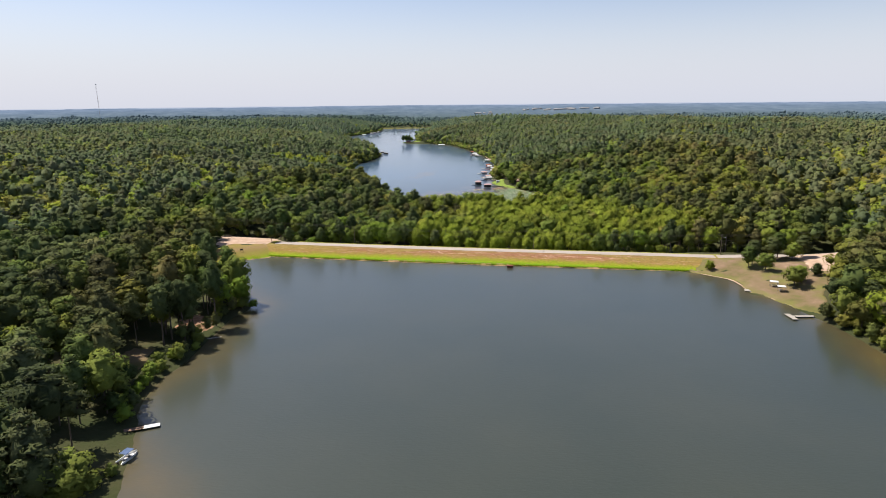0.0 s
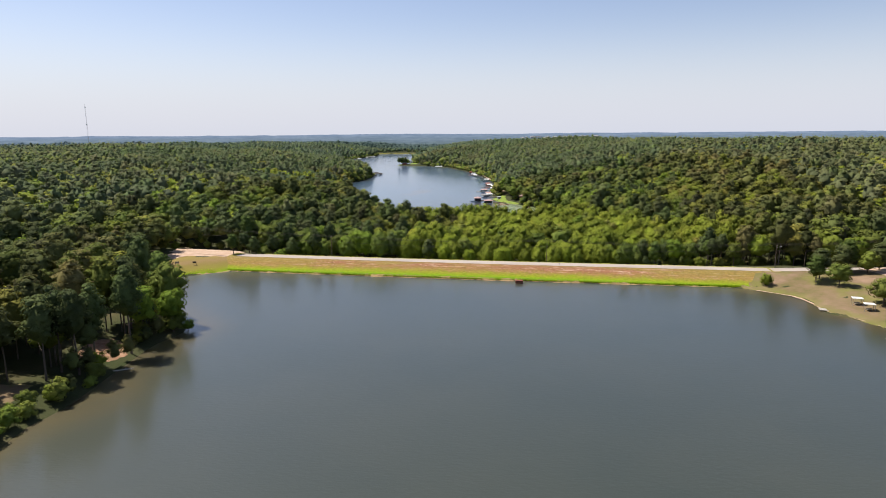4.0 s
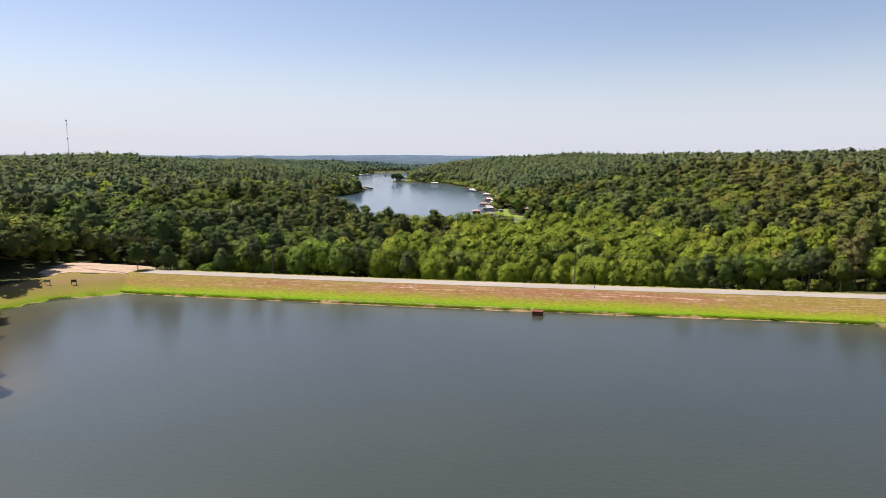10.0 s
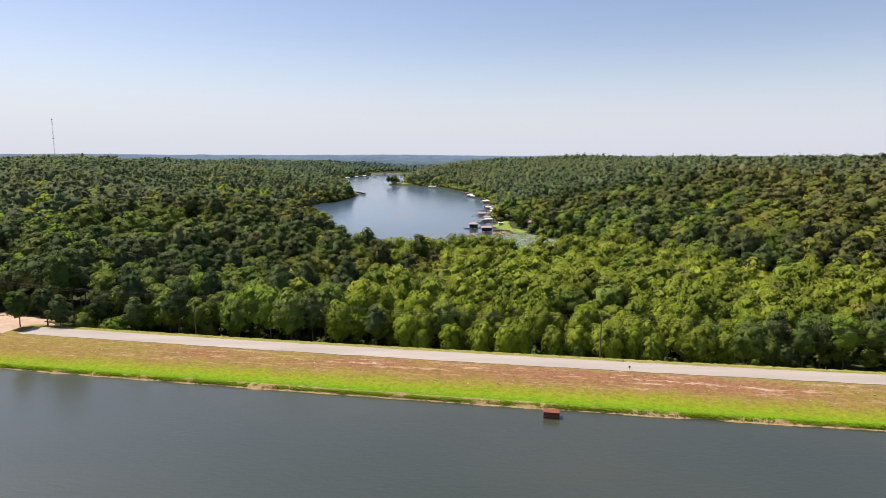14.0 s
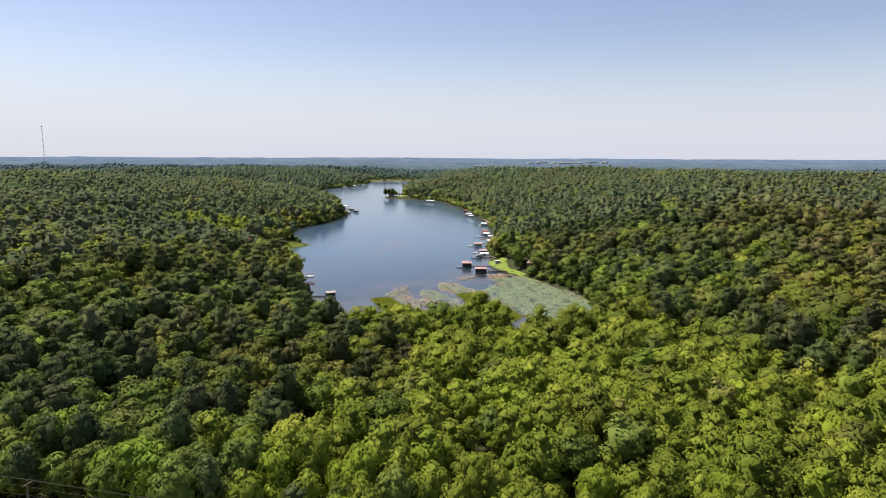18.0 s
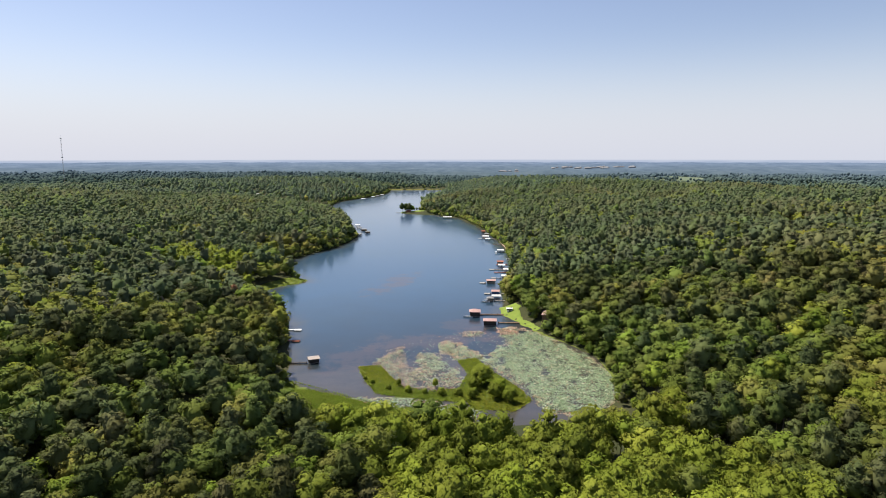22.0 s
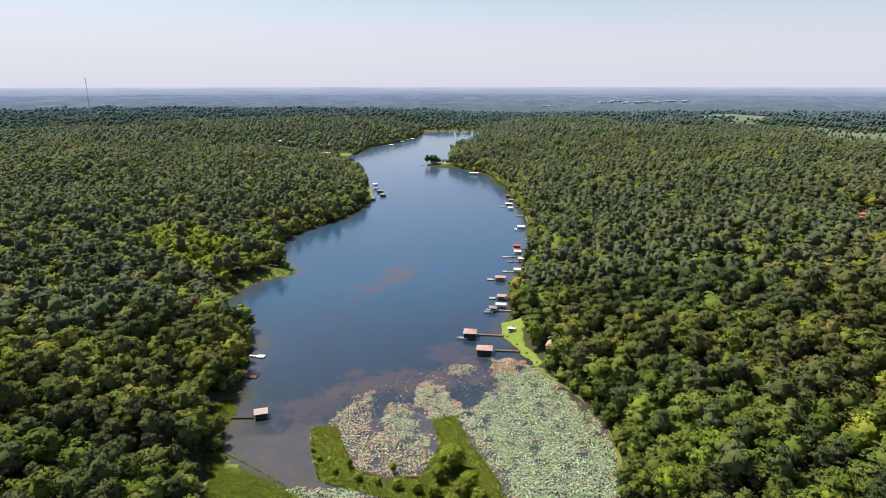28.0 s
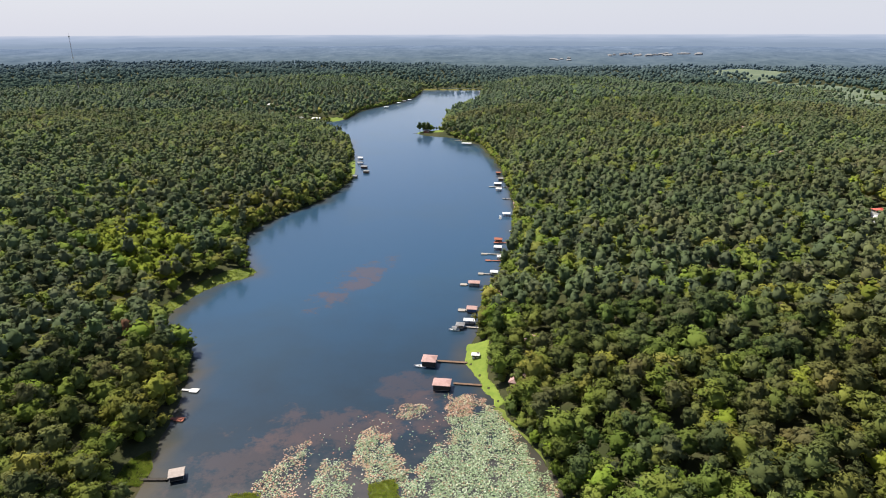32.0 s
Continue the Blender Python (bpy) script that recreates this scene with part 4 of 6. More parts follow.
YOUNG = [(-150, 735), (-128, 745), (-150, 800), (-200, 830), (-215, 770)]
OPEN = [GRASS_LEFT, FIELD, SUNNY, POND, DIRT_LEFT, YARD_RIGHT, DIRT_BANK, LAWN_POINT, LAWN_MID, LAWN_TIP, LAWN_WEST, SPIT, MARSH_B, MARSH_C, MARSH_A, FRINGE, LITTLE_MARSH]


def reach(x, y):
    """About how near the walk passes a place, in plan."""
    near = np.full(np.shape(x), 9000.0)
    for f in np.linspace(0, 1, 15):
        cx, cy, cz = 79 * f ** 1.5, 412 * f, 83 + 64 * f ** 2
        dx, dy = x - cx, y - cy
        seen = (np.abs(dx) < 0.82 * dy + 25) & (dy > 1.45 * cz - 25)
        near = np.where(seen, np.minimum(near, np.hypot(np.hypot(dx, dy), cz)), near)
    return near


def scatter(step, lo, hi, seed):
    """Tree places on a jittered grid, of those whose reach lies between lo and hi."""
    rng = np.random.RandomState(seed)
    x0, x1, y1 = (-480, 580, 1090) if hi < 700 else (-2300, 2300, 3150)
    xs, ys = np.arange(x0, x1, step), np.arange(90, y1, step)
    gx, gy = [a.ravel() for a in np.meshgrid(xs, ys)]
    loose = 0.46 if hi < 400 else 0.58
    gx = gx + rng.uniform(-loose, loose, gx.shape) * step
    gy = gy + rng.uniform(-loose, loose, gy.shape) * step
    q = reach(gx, gy)
    keep = (q >= lo) & (q < hi) & (gx > -110 - 0.75 * gy) & (gx < 80 + 0.74 * gy)
    gx, gy = gx[keep], gy[keep]
    s, t = dam_coords(gx, gy)
    ok = (sd(NEAR_SHORE, gx, gy) > 1.5) & (sd(FAR_SHORE, gx, gy) > 2.0)
    ok &= ~((s > -106) & (s < 150) & (t > -20) & (t < 17.5 + 2 * np.sin(s * 0.21)))
    ok &= ~((s <= -106) & (s > -140) & (t > -16) & (t < 10))
    ok &= ~((s >= 122) & (s < 260) & (t > -9) & (t < 9 + 0.06 * (s - 122)))
    for poly in OPEN + CLEAR:
        ok &= sd(poly, gx, gy) > 1.0
    ok &= (sd(SCRUB, gx, gy) > 0) | (rng.uniform(0, 1, gx.shape) < 0.10)
    for hx, hy, hr in HOUSES:
        ok &= np.hypot(gx - hx, gy - hy) > hr
    return gx[ok], gy[ok]


def species(x, y, rng):
    """0 pine, 1 broadleaf, 2 swamp trees; in drifts."""
    wet = sd(WILLOWS, x, y) + swell(x, y, 40, 8) * 7
    young = sd(YOUNG, x, y)
    drift = swell(x, y, 160, 9) * 0.22
    shore = np.minimum(sd(FAR_SHORE, x, y), sd(NEAR_SHORE, x, y))
    # pines thicken northward; their cooler green stands in for distance haze
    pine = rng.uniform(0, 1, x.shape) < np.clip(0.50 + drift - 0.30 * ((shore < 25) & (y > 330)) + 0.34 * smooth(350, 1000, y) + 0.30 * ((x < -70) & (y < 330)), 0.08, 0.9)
    k = np.where(pine, 0, 1)
    stray = rng.uniform(0, 1, x.shape)
    k = np.where((wet < 0) & (stray < 0.86), 2, k)
    k = np.where((wet < 0) & (stray >= 0.86), 1, k)
    toe = sd(TOE, x, y)
    k = np.where((toe < 0) & (stray < 0.75), 1, k)
    k = np.where((young < 0) & (stray < 0.8), 2, k)
    k = np.where((stray > 0.965 + 0.028 * (y > 600)) & (k != 2), 2, k)
    return k


def woodland(name, places, level, label, seed, trunks=False, small=1.0, leafage=None):
    """A stretch of joined trees: one mesh of crowns for each kind of tree."""
    x, y = places
    if not len(x):
        return
    rng = np.random.RandomState(seed)
    k = species(x, y, rng) if small == 1.0 else rng.choice([0, 1, 1, 1], len(x))
    holder = empty(name, Matrix.Identity(4), label, "woodland", kind="stuff")
    z = land(x, y)
    for ki, kind in enumerate(KINDS):
        sel = np.where(k == ki)[0]
        vs, fs, ts, bs, base = [], [], [], [], 0
        tv, tf, tbase = [], [], 0
        variant = rng.randint(0, 6, len(sel))
        for var in range(6):
            idx = sel[variant == var]
            if not len(idx):
                continue
            pv, pf, pb = crown_proto(kind, level, 100 * ki + var + 7 * level)
            pb = pb + np.array([0, 0, (0.12, 0.40, 0.45, 0.7, 1.4, 0.22)[level]])
            pb /= np.linalg.norm(pb, axis=1)[:, None]
            wide = (1.28, 1.52, 1.36, 1.30, 1.1, 1.40)[level]
            n = len(idx)
            a, sc = rng.uniform(0, math.tau, n), (rng.uniform(0.68 + 0.1 * (level == 1), 1.2 - 0.06 * (level == 1), n) * (1 + (0.22 - 0.16 * (level == 1)) * (rng.uniform(0, 1, n) > 0.85)) if level in (0, 1, 5) else rng.uniform(0.7, 1.16, n)) * small * wide
            if name == "near_woodland":
                sc = sc * np.where((x[idx] < -72) & (y[idx] < 320), rng.uniform(1.1, 1.5, n), 1.0)
            up = np.minimum(sc / wide, 1.25) * rng.uniform(0.88, 1.14, n) * (1.25 if kind == "willow" else 1.0)
            ca, sa = np.cos(a) * sc, np.sin(a) * sc
            px = pv[None, :, 0] * ca[:, None] - pv[None, :, 1] * sa[:, None] + x[idx][:, None]
            py = pv[None, :, 0] * sa[:, None] + pv[None, :, 1] * ca[:, None] + y[idx][:, None]
            pz = pv[None, :, 2] * up[:, None] + z[idx][:, None] - (0 if small == 1.0 else 1.8)
            c1, s1 = np.cos(a)[:, None], np.sin(a)[:, None]
            bs.append(np.stack([pb[None, :, 0] * c1 - pb[None, :, 1] * s1, pb[None, :, 0] * s1 + pb[None, :, 1] * c1, np.repeat(pb[None, :, 2], n, 0)], -1).reshape(-1, 3))
            vs.append(np.stack([px, py, pz], -1).reshape(-1, 3))
            fs.append((pf[None] + (np.arange(n) * len(pv))[:, None, None]).reshape(-1, 3) + base)
            tint = np.clip(rng.normal(0.46, 0.20 if level in (0, 5) else 0.14, n) + 0.18 * swell(x[idx], y[idx], 70, 15) + (0.35 if level < 2 else 0.2) * (rng.uniform(0, 1, n) > 0.94), 0, 1.1)
            ts.append(np.repeat(tint, len(pv)))
            base += n * len(pv)
            if trunks:
                qv, qf = trunk_arrays(kind, var, 4)
                qv, qf = qv[:12], qf[:8]
                tx = qv[None, :, 0] + x[idx][:, None]
                ty = qv[None, :, 1] + y[idx][:, None]
                tz = qv[None, :, 2] * up[:, None] + z[idx][:, None]
                tv.append(np.stack([tx, ty, tz], -1).reshape(-1, 3))
                tf.append((qf[None] + (np.arange(n) * 12)[:, None, None]).reshape(-1, 4) + tbase)
                tbase += n * 12
        if vs:
            ob = link_mesh("crowns", np.concatenate(vs), np.concatenate(fs), leafage[kind] if leafage else KINDS[kind][0], True, np.concatenate(ts), np.concatenate(bs))
            ob.parent = holder
            tagged(ob, {"pine": "dark green pine crowns", "oak": "mid-green broadleaf crowns", "willow": "yellow-green swamp tree crowns"}[kind], kind="stuff")
        if tv:
            ob = link_mesh("trunks", np.concatenate(tv), np.concatenate(tf), BARK)
            ob.parent = holder
            tagged(ob, kind="stuff")


LABELS = {"pine": "tall dark green pine with a bare lower trunk", "oak": "rounded mid-green broadleaf tree", "willow": "bushy yellow-green swamp tree"}
protos = {}


def tree_proto(kind, var):
    """A single tree: trunk and crown under one base."""
    if (kind, var) not in protos:
        root = empty("tree", Matrix.Translation((0, 0, -500)), LABELS[kind], "tree", "trees by the dam")
        count, leaves, size = LEVELS[0][kind]
        v, f, b = crown_arrays(kind, 900 + var * 13, count + 5, int(leaves * 1.9), size * 0.74)
        crown = link_mesh("crown", v, f, KINDS[kind][0], True, np.full(len(v), 0.25 + 0.12 * var), b)
        v, f = trunk_arrays(kind, var)
        trunk = link_mesh("trunk", v, f, BARK)
        crown.parent = trunk.parent = root
        protos[kind, var] = root
    return protos[kind, var]


used_protos = set()


def plant(kind, var, x, y, a, sc, up, z=None):
    root = tree_proto(kind, var)
    zz = float(land(np.array([x]), np.array([y]))[0]) if z is None else z
    m = Matrix.Translation((x, y, zz)) @ Matrix.Rotation(a, 4, "Z")
    if (kind, var) in used_protos:
        root = copy_thing(root, m)
    else:
        used_protos.add((kind, var))
        root.matrix_basis = m
    root.scale = (sc, sc, up)


rngT = np.random.RandomState(21)
nx, ny = scatter(6.5, 0, 235, 31)
old = (nx < -72) & (ny < 320)
thin = ~old | (rngT.uniform(0, 1, len(nx)) < 0.62)
nx, ny, old = nx[thin], ny[thin], old[thin]
s_, t_ = dam_coords(nx, ny)
# the rows of trees along the dam and the lake's two near corners stand one by one
single = ((t_ > 0) & (t_ < 42) & (s_ > -112) & (s_ < 130)) | ((nx > -125) & (nx < -80) & (ny > 195) & (ny < 330) & (sd(NEAR_SHORE, nx, ny) < 14))
kinds = species(nx, ny, rngT)
names = list(KINDS)
for i in np.where(single)[0]:
    kind = names[kinds[i]]
    sc = rngT.uniform(0.75, 1.12) * (1.2 if s_[i] < -15 else 1.0) * (1.15 if old[i] else 1.0)
    plant(kind, int(rngT.randint(0, 5)), float(nx[i]), float(ny[i]), rngT.uniform(0, math.tau), sc, sc * rngT.uniform(0.9, 1.1) * (1.25 if kind == "willow" else 1.0))
# trees that stand alone in the picnic yard, and on the spit
for kind, x, y, sc in (("pine", 146.5, 290, 0.8), ("pine", 150, 293.5, 0.85), ("oak", 151, 283, 0.72), ("pine", 167, 303, 0.95), ("pine", 162.5, 300, 0.85), ("oak", 171, 297, 0.7), ("pine", 177, 299, 0.8),
                       ("oak", 153, 261.5, 0.8), ("oak", 158, 266, 0.6), ("pine", 168, 271, 0.55), ("pine", -82, 1392, 0.95), ("pine", -75, 1388, 1.0), ("oak", -80, 1396, 0.8), ("oak", -71, 1394, 0.8), ("pine", -88, 1391, 1.0)):
    plant(kind, int(rngT.randint(0, 5)), x, y, rngT.uniform(0, 6), sc * 1.5, sc * 1.12, float(land(np.array([x]), np.array([y]))[0]) - (2.9 * sc if kind == "oak" or x < 0 else 4.2))
# bare dead trees, and one pine with browned needles
for x, y, h in ((45.4, 406.3, 0.62), (194, 559, 0.9), (68, 458, 0.55), (-60, 470, 0.9), (150, 395, 0.8)):
    root = empty("dead_tree", pose(x, y, float(land(np.array([x]), np.array([y]))[0]), 0, 0, x * 7), "bare grey dead tree among green crowns", "tree", "dead trees")
    v, f = trunk_arrays("oak", int(x) % 7)
    v[:, :2] *= 1.5
    trunk = link_mesh("trunk", v * h, f, GREYWOOD)
    trunk.parent = root
root = empty("tree", pose(-110, 662, float(land(np.array([-110.0]), np.array([662.0]))[0])), "dying pine with red-brown needles", "tree")
v, f, b = crown_arrays("pine", 77, 12, 500, 0.5)
crown = link_mesh("crown", v, f, DEADNEEDLE, True, np.full(len(v), 0.5), b)
v, f = trunk_arrays("pine", 3)
trunk = link_mesh("trunk", v, f, BARK)
crown.parent = trunk.parent = root
plant("willow", 1, 130.5, 296.0, 0.4, 0.6, 0.62, -0.4)
for bx, by in ((-101, 212), (-92, 212), (-89, 236), (-91.5, 241), (-104, 246), (-112, 240)):
    plant("pine", int(bx) % 5, bx, by, bx, 1.0, 0.85)
plant("oak", 1, -97.5, 220.5, 0.7, 0.62, 0.62)
plant("oak", 2, -80.0, 246.5, 1.4, 0.5, 0.35, -0.9)
for bx, by, k in ((0, 549, 0.32), (9, 546, 0.4), (16, 545, 0.34), (23, 543, 0.45), (30, 542, 0.5), (51, 537, 0.8), (45, 540, 0.85), (36, 540, 0.6), (-12, 561, 0.25), (-8, 556, 0.28)):
    plant("willow", int(bx) % 5, bx, by, bx, k, k * 0.9, FAR_Z - 0.6)
plant("willow", 3, 40.0, 556.0, 2.0, 1.3, 0.9, FAR_Z - 0.6)
plant("willow", 0, 36.0, 549.0, 0.5, 0.7, 0.6, FAR_Z)
plant("willow", 2, 47.0, 545.0, 1.1, 0.8, 0.7, FAR_Z)
plant("willow", 4, 20.0, 552.0, 3.0, 0.35, 0.4, FAR_Z)
plant("willow", 1, 4.0, 553.0, 3.0, 0.3, 0.35, FAR_Z)
for bx, by in ((-44, 503), (-38, 498), (-30, 496), (-24, 500), (-15, 492), (-8, 495), (2, 492), (10, 498), (18, 496), (25, 503), (-49, 512), (-46, 520)):
    plant("willow", int(rngT.randint(0, 5)), bx, by, rngT.uniform(0, 6), 0.55, rngT.uniform(0.35, 0.55), FAR_Z + 0.2)


def shore_places():
    """Bushes and low trees that lean over the water along the wooded shores."""
    rng = np.random.RandomState(27)
    out = []
    for poly, last in ((NEAR_SHORE, 700), (FAR_SHORE, 2100)):
        for (ax, ay), (bx, by) in zip(poly, poly[1:] + poly[:1]):
            if max(ay, by) > last or min(ay, by) < 95:
                continue
            n = max(1, int(math.hypot(bx - ax, by - ay) / 2.5))
            ox, oy = (by - ay) / math.hypot(bx - ax, by - ay), (ax - bx) / math.hypot(bx - ax, by - ay)
            turn = 1 if sd(poly, np.array([(ax + bx) / 2 + ox]), np.array([(ay + by) / 2 + oy]))[0] > 0 else -1
            for j in range(n):
                f = (j + rng.uniform(0.1, 0.9)) / n
                off = turn * (1.2 if j % 2 else 5.0)
                out.append((ax + (bx - ax) * f + ox * off, ay + (by - ay) * f + oy * off))
    p = np.array(out)
    p += rng.normal(0, 0.9, p.shape)
    x, y = p[:, 0], p[:, 1]
    s, t = dam_coords(x, y)
    ok = ~((s > -118) & (s < 150) & (t > -28) & (t < 22)) & ~((x > 122) & (y > 232) & (y < 330)) & ~((y > 500) & (y < 556) & (x < 95))
    for poly in OPEN:
        ok &= sd(poly, x, y) > 2.5
    ok &= np.hypot(x + 79, y - 134) > 6.5
    for dx, dy in ((55, 680), (60, 660), (-52, 575), (-68, 638), (-66, 616), (60, 717), (61, 738), (62, 797), (67, 823), (68, 836), (66, 863), (-85, 145), (-82, 136), (59, 777), (-100, 1094)):
        ok &= np.hypot(x - dx, y - dy) > 4.5
    return x[ok], y[ok]
woodland("near_woodland", (nx[~single], ny[~single]), 0, "dense mixed pine and broadleaf forest on the banks", 41, True)
woodland("bank_woodland", scatter(6.9, 235, 335, 36), 5, "dense mixed forest on the lower slopes", 49)
# from here outward the leaf colours themselves carry the haze
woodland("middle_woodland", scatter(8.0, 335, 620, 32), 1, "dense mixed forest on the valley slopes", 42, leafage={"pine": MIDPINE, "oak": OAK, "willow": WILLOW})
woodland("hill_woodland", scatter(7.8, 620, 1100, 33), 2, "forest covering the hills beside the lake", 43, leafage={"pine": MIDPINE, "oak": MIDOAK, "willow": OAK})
woodland("ridge_woodland", scatter(10.4, 1100, 1850, 35), 3, "forest covering the far ridges", 47, leafage={"pine": HAZEPINE, "oak": HAZEOAK, "willow": OAK})
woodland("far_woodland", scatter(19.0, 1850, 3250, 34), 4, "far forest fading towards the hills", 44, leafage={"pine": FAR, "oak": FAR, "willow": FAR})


def side_places():
    """Trees on the banks beside and behind the start of the walk."""
    rng = np.random.RandomState(38)
    gx, gy = [a.ravel() for a in np.meshgrid(np.arange(-330, 340, 6.8), np.arange(-160, 420, 6.8))]
    gx, gy = gx + rng.uniform(-4, 4, gx.shape), gy + rng.uniform(-4, 4, gy.shape)
    s, t = dam_coords(gx, gy)
    shown = (reach(gx, gy) < 8000) & (gy > 90) & (gx > -110 - 0.75 * gy) & (gx < 80 + 0.74 * gy)
    ok = ~shown & (sd(NEAR_SHORE, gx, gy) > 2) & (sd(FAR_SHORE, gx, gy) > 2) & ~((np.abs(t) < 20) & (s > -140) & (s < 260))
    for poly in OPEN:
        ok &= sd(poly, gx, gy) > 1.0
    return gx[ok], gy[ok]


woodland("bank_woodland", side_places(), 3, "forest along both sides of the upper lake", 50)
sx, sy = shore_places()
bx = np.array([104, 101, 99, 103, 98, 104, 101, 105, 103, 106, 100, 104, 97, 101, 94, 99, 90, 96, 85, 92, 81, 88, 77, 90, 96, 86, 92])
by = np.array([523, 528, 534, 538, 544, 548, 554, 560, 566, 574, 580, 586, 592, 598, 602, 608, 613, 618, 622, 628, 632, 640, 642, 508, 514, 516, 522])
sx, sy = np.concatenate([sx, bx + 1.0]), np.concatenate([sy, by])
close = reach(sx, sy) < 260
woodland("shore_thicket", (sx[close], sy[close]), 0, "leafy bushes overhanging the shore", 45, False, 0.5)
away = reach(sx, sy) > 700
woodland("shore_thicket", (sx[away], sy[away]), 2, "leafy bushes along the distant shore", 51, False, 0.6)
close |= away
woodland("shore_thicket", (sx[~close], sy[~close]), 1, "leafy bushes overhanging the shore", 46, False, 0.55)
patch("scrub_valley", SCRUB, FIELDGRASS, "pale green open valley with scattered bushes", "field", 1.0, 20.0)
patch("hay_field", FIELD, FIELDGRASS, "pale green hay field in the far valley", "field", 5.0, 25.0)

# undergrowth that closes the wood's edge below the dam
rngE = np.random.RandomState(61)
es = np.arange(-94, 150, 8.0) + rngE.uniform(-3, 3, len(np.arange(-94, 150, 8.0)))
et = 19.5 + rngE.uniform(0, 4, len(es)) + 2 * np.sin(es * 0.21)
ex, ey = DAM_O.x + es * math.cos(DAM_A) - et * math.sin(DAM_A), DAM_O.y + es * math.sin(DAM_A) + et * math.cos(DAM_A)
es2 = np.concatenate([es + 4.0, np.arange(96, 150, 5.0)])
et2 = np.concatenate([et + 5.5, 20.5 + rngE.uniform(0, 8, len(np.arange(96, 150, 5.0)))])
ex = np.concatenate([ex, DAM_O.x + es2 * math.cos(DAM_A) - et2 * math.sin(DAM_A), np.array([-140, -134, -126, -118, -110, -104, -141, -139, -146, -130])])
ey = np.concatenate([ey, DAM_O.y + es2 * math.sin(DAM_A) + et2 * math.cos(DAM_A), np.array([380, 386, 388, 386, 381, 377, 372, 362, 366, 391])])
woodland("edge_thicket", (ex, ey), 0, "dark leafy undergrowth along the wood's edge", 48, False, 0.5)
for kind, x, y, sc in (("pine", -101, 355.5, 0.8), ("pine", -97, 361, 0.85), ("pine", -91.5, 357.5, 0.8), ("oak", -87, 360, 0.7), ("pine", -84, 365, 0.9), ("oak", -79, 361, 0.75), ("pine", -74, 363, 0.9), ("oak", -90, 367, 0.7)):
    plant(kind, int(rngE.randint(0, 5)), x, y, rngE.uniform(0, 6), sc * 1.2, sc, float(land(np.array([x]), np.array([y]))[0]) - 2.8)

# ---- waterside things ----
def dock(x, y, z, length, width, turn, label, deck=GREYWOOD, head=None, category="dock", tip=None):
    """A plank dock on posts; it runs along its own x from the shore end at 0."""
    root = empty("dock", pose(x, y, z, 0, 0, turn), label, category, "docks")
    part("deck", box_bm((0, -width / 2, 0.42, length, width / 2, 0.56), bevel=0.02), deck, root)
    for side in (-1, 1):
        part("beam", box_bm((0.1, side * (width / 2 - 0.25) - 0.06, 0.22, length - 0.1, side * (width / 2 - 0.25) + 0.06, 0.418)), DARKWOOD, root)
    for i in range(max(2, int(length / 3) + 1)):
        px = 0.4 + (length - 0.8) * i / max(1, int(length / 3))
        for side in (-1, 1):
            part("post", pole_bm(px, side * (width / 2 + 0.08), -1.4, 0.9, 0.09), DARKWOOD, root)
    if head:
        hl, hw, shift = head
        part("head_deck", box_bm((length + 0.005, -hw / 2 + shift, 0.42, length + hl, hw / 2 + shift, 0.56), bevel=0.02), tip or deck, root)
        for px in (length + 0.3, length + hl - 0.3):
            for py in (-hw / 2 + shift + 0.3, hw / 2 + shift - 0.3):
                part("post", pole_bm(px, py, -1.4, 0.418, 0.11), DARKWOOD, root)
    return root


def boathouse(x, y, w, d, turn, label, roof, wall=None, walls=0, high=2.6, ridge=0.3, rise=1.3):
    """A roofed boat slip on posts, with a deck round it; walls: 0 open, 1 half walled, 2 closed."""
    root = empty("boathouse", pose(x, y, FAR_Z, 0, 0, turn), label, "boathouse", "boathouses")
    a, b = w / 2, d / 2
    part("deck", box_bm((-a, -b, 0.4, a, -b + 1.1, 0.55), (-a, b - 1.1, 0.4, a, b, 0.55), (a - 1.2, -b + 1.1, 0.4, a, b - 1.1, 0.55)), GREYWOOD, root)
    for px in (-a + 0.1, 0, a - 0.1):
        for py in (-b + 0.1, b - 0.1):
            part("post", box_bm((px - 0.09, py - 0.09, -1.4, px + 0.09, py + 0.09, high)), DARKWOOD, root)
    part("roof", hip_roof_bm(w, d, high, rise, 0.5, w * ridge), roof, root)
    if walls:
        top = high if walls == 2 else 1.5
        for py in (-b + 0.02, b - 0.14):
            part("side_wall", box_bm((-a + 0.2, py, 0.56, a - 0.2, py + 0.12, top - 0.01)), wall, root)
        part("end_wall", box_bm((a - 0.2, -b + 0.15, 0.56, a - 0.08, b - 0.15, top - 0.01)), wall, root)
        if walls == 2:
            part("boat_door", box_bm((-a + 0.08, -b + 0.4, 0.35, -a + 0.15, b - 0.4, top - 0.25)), DARKWOOD, root)
    return root


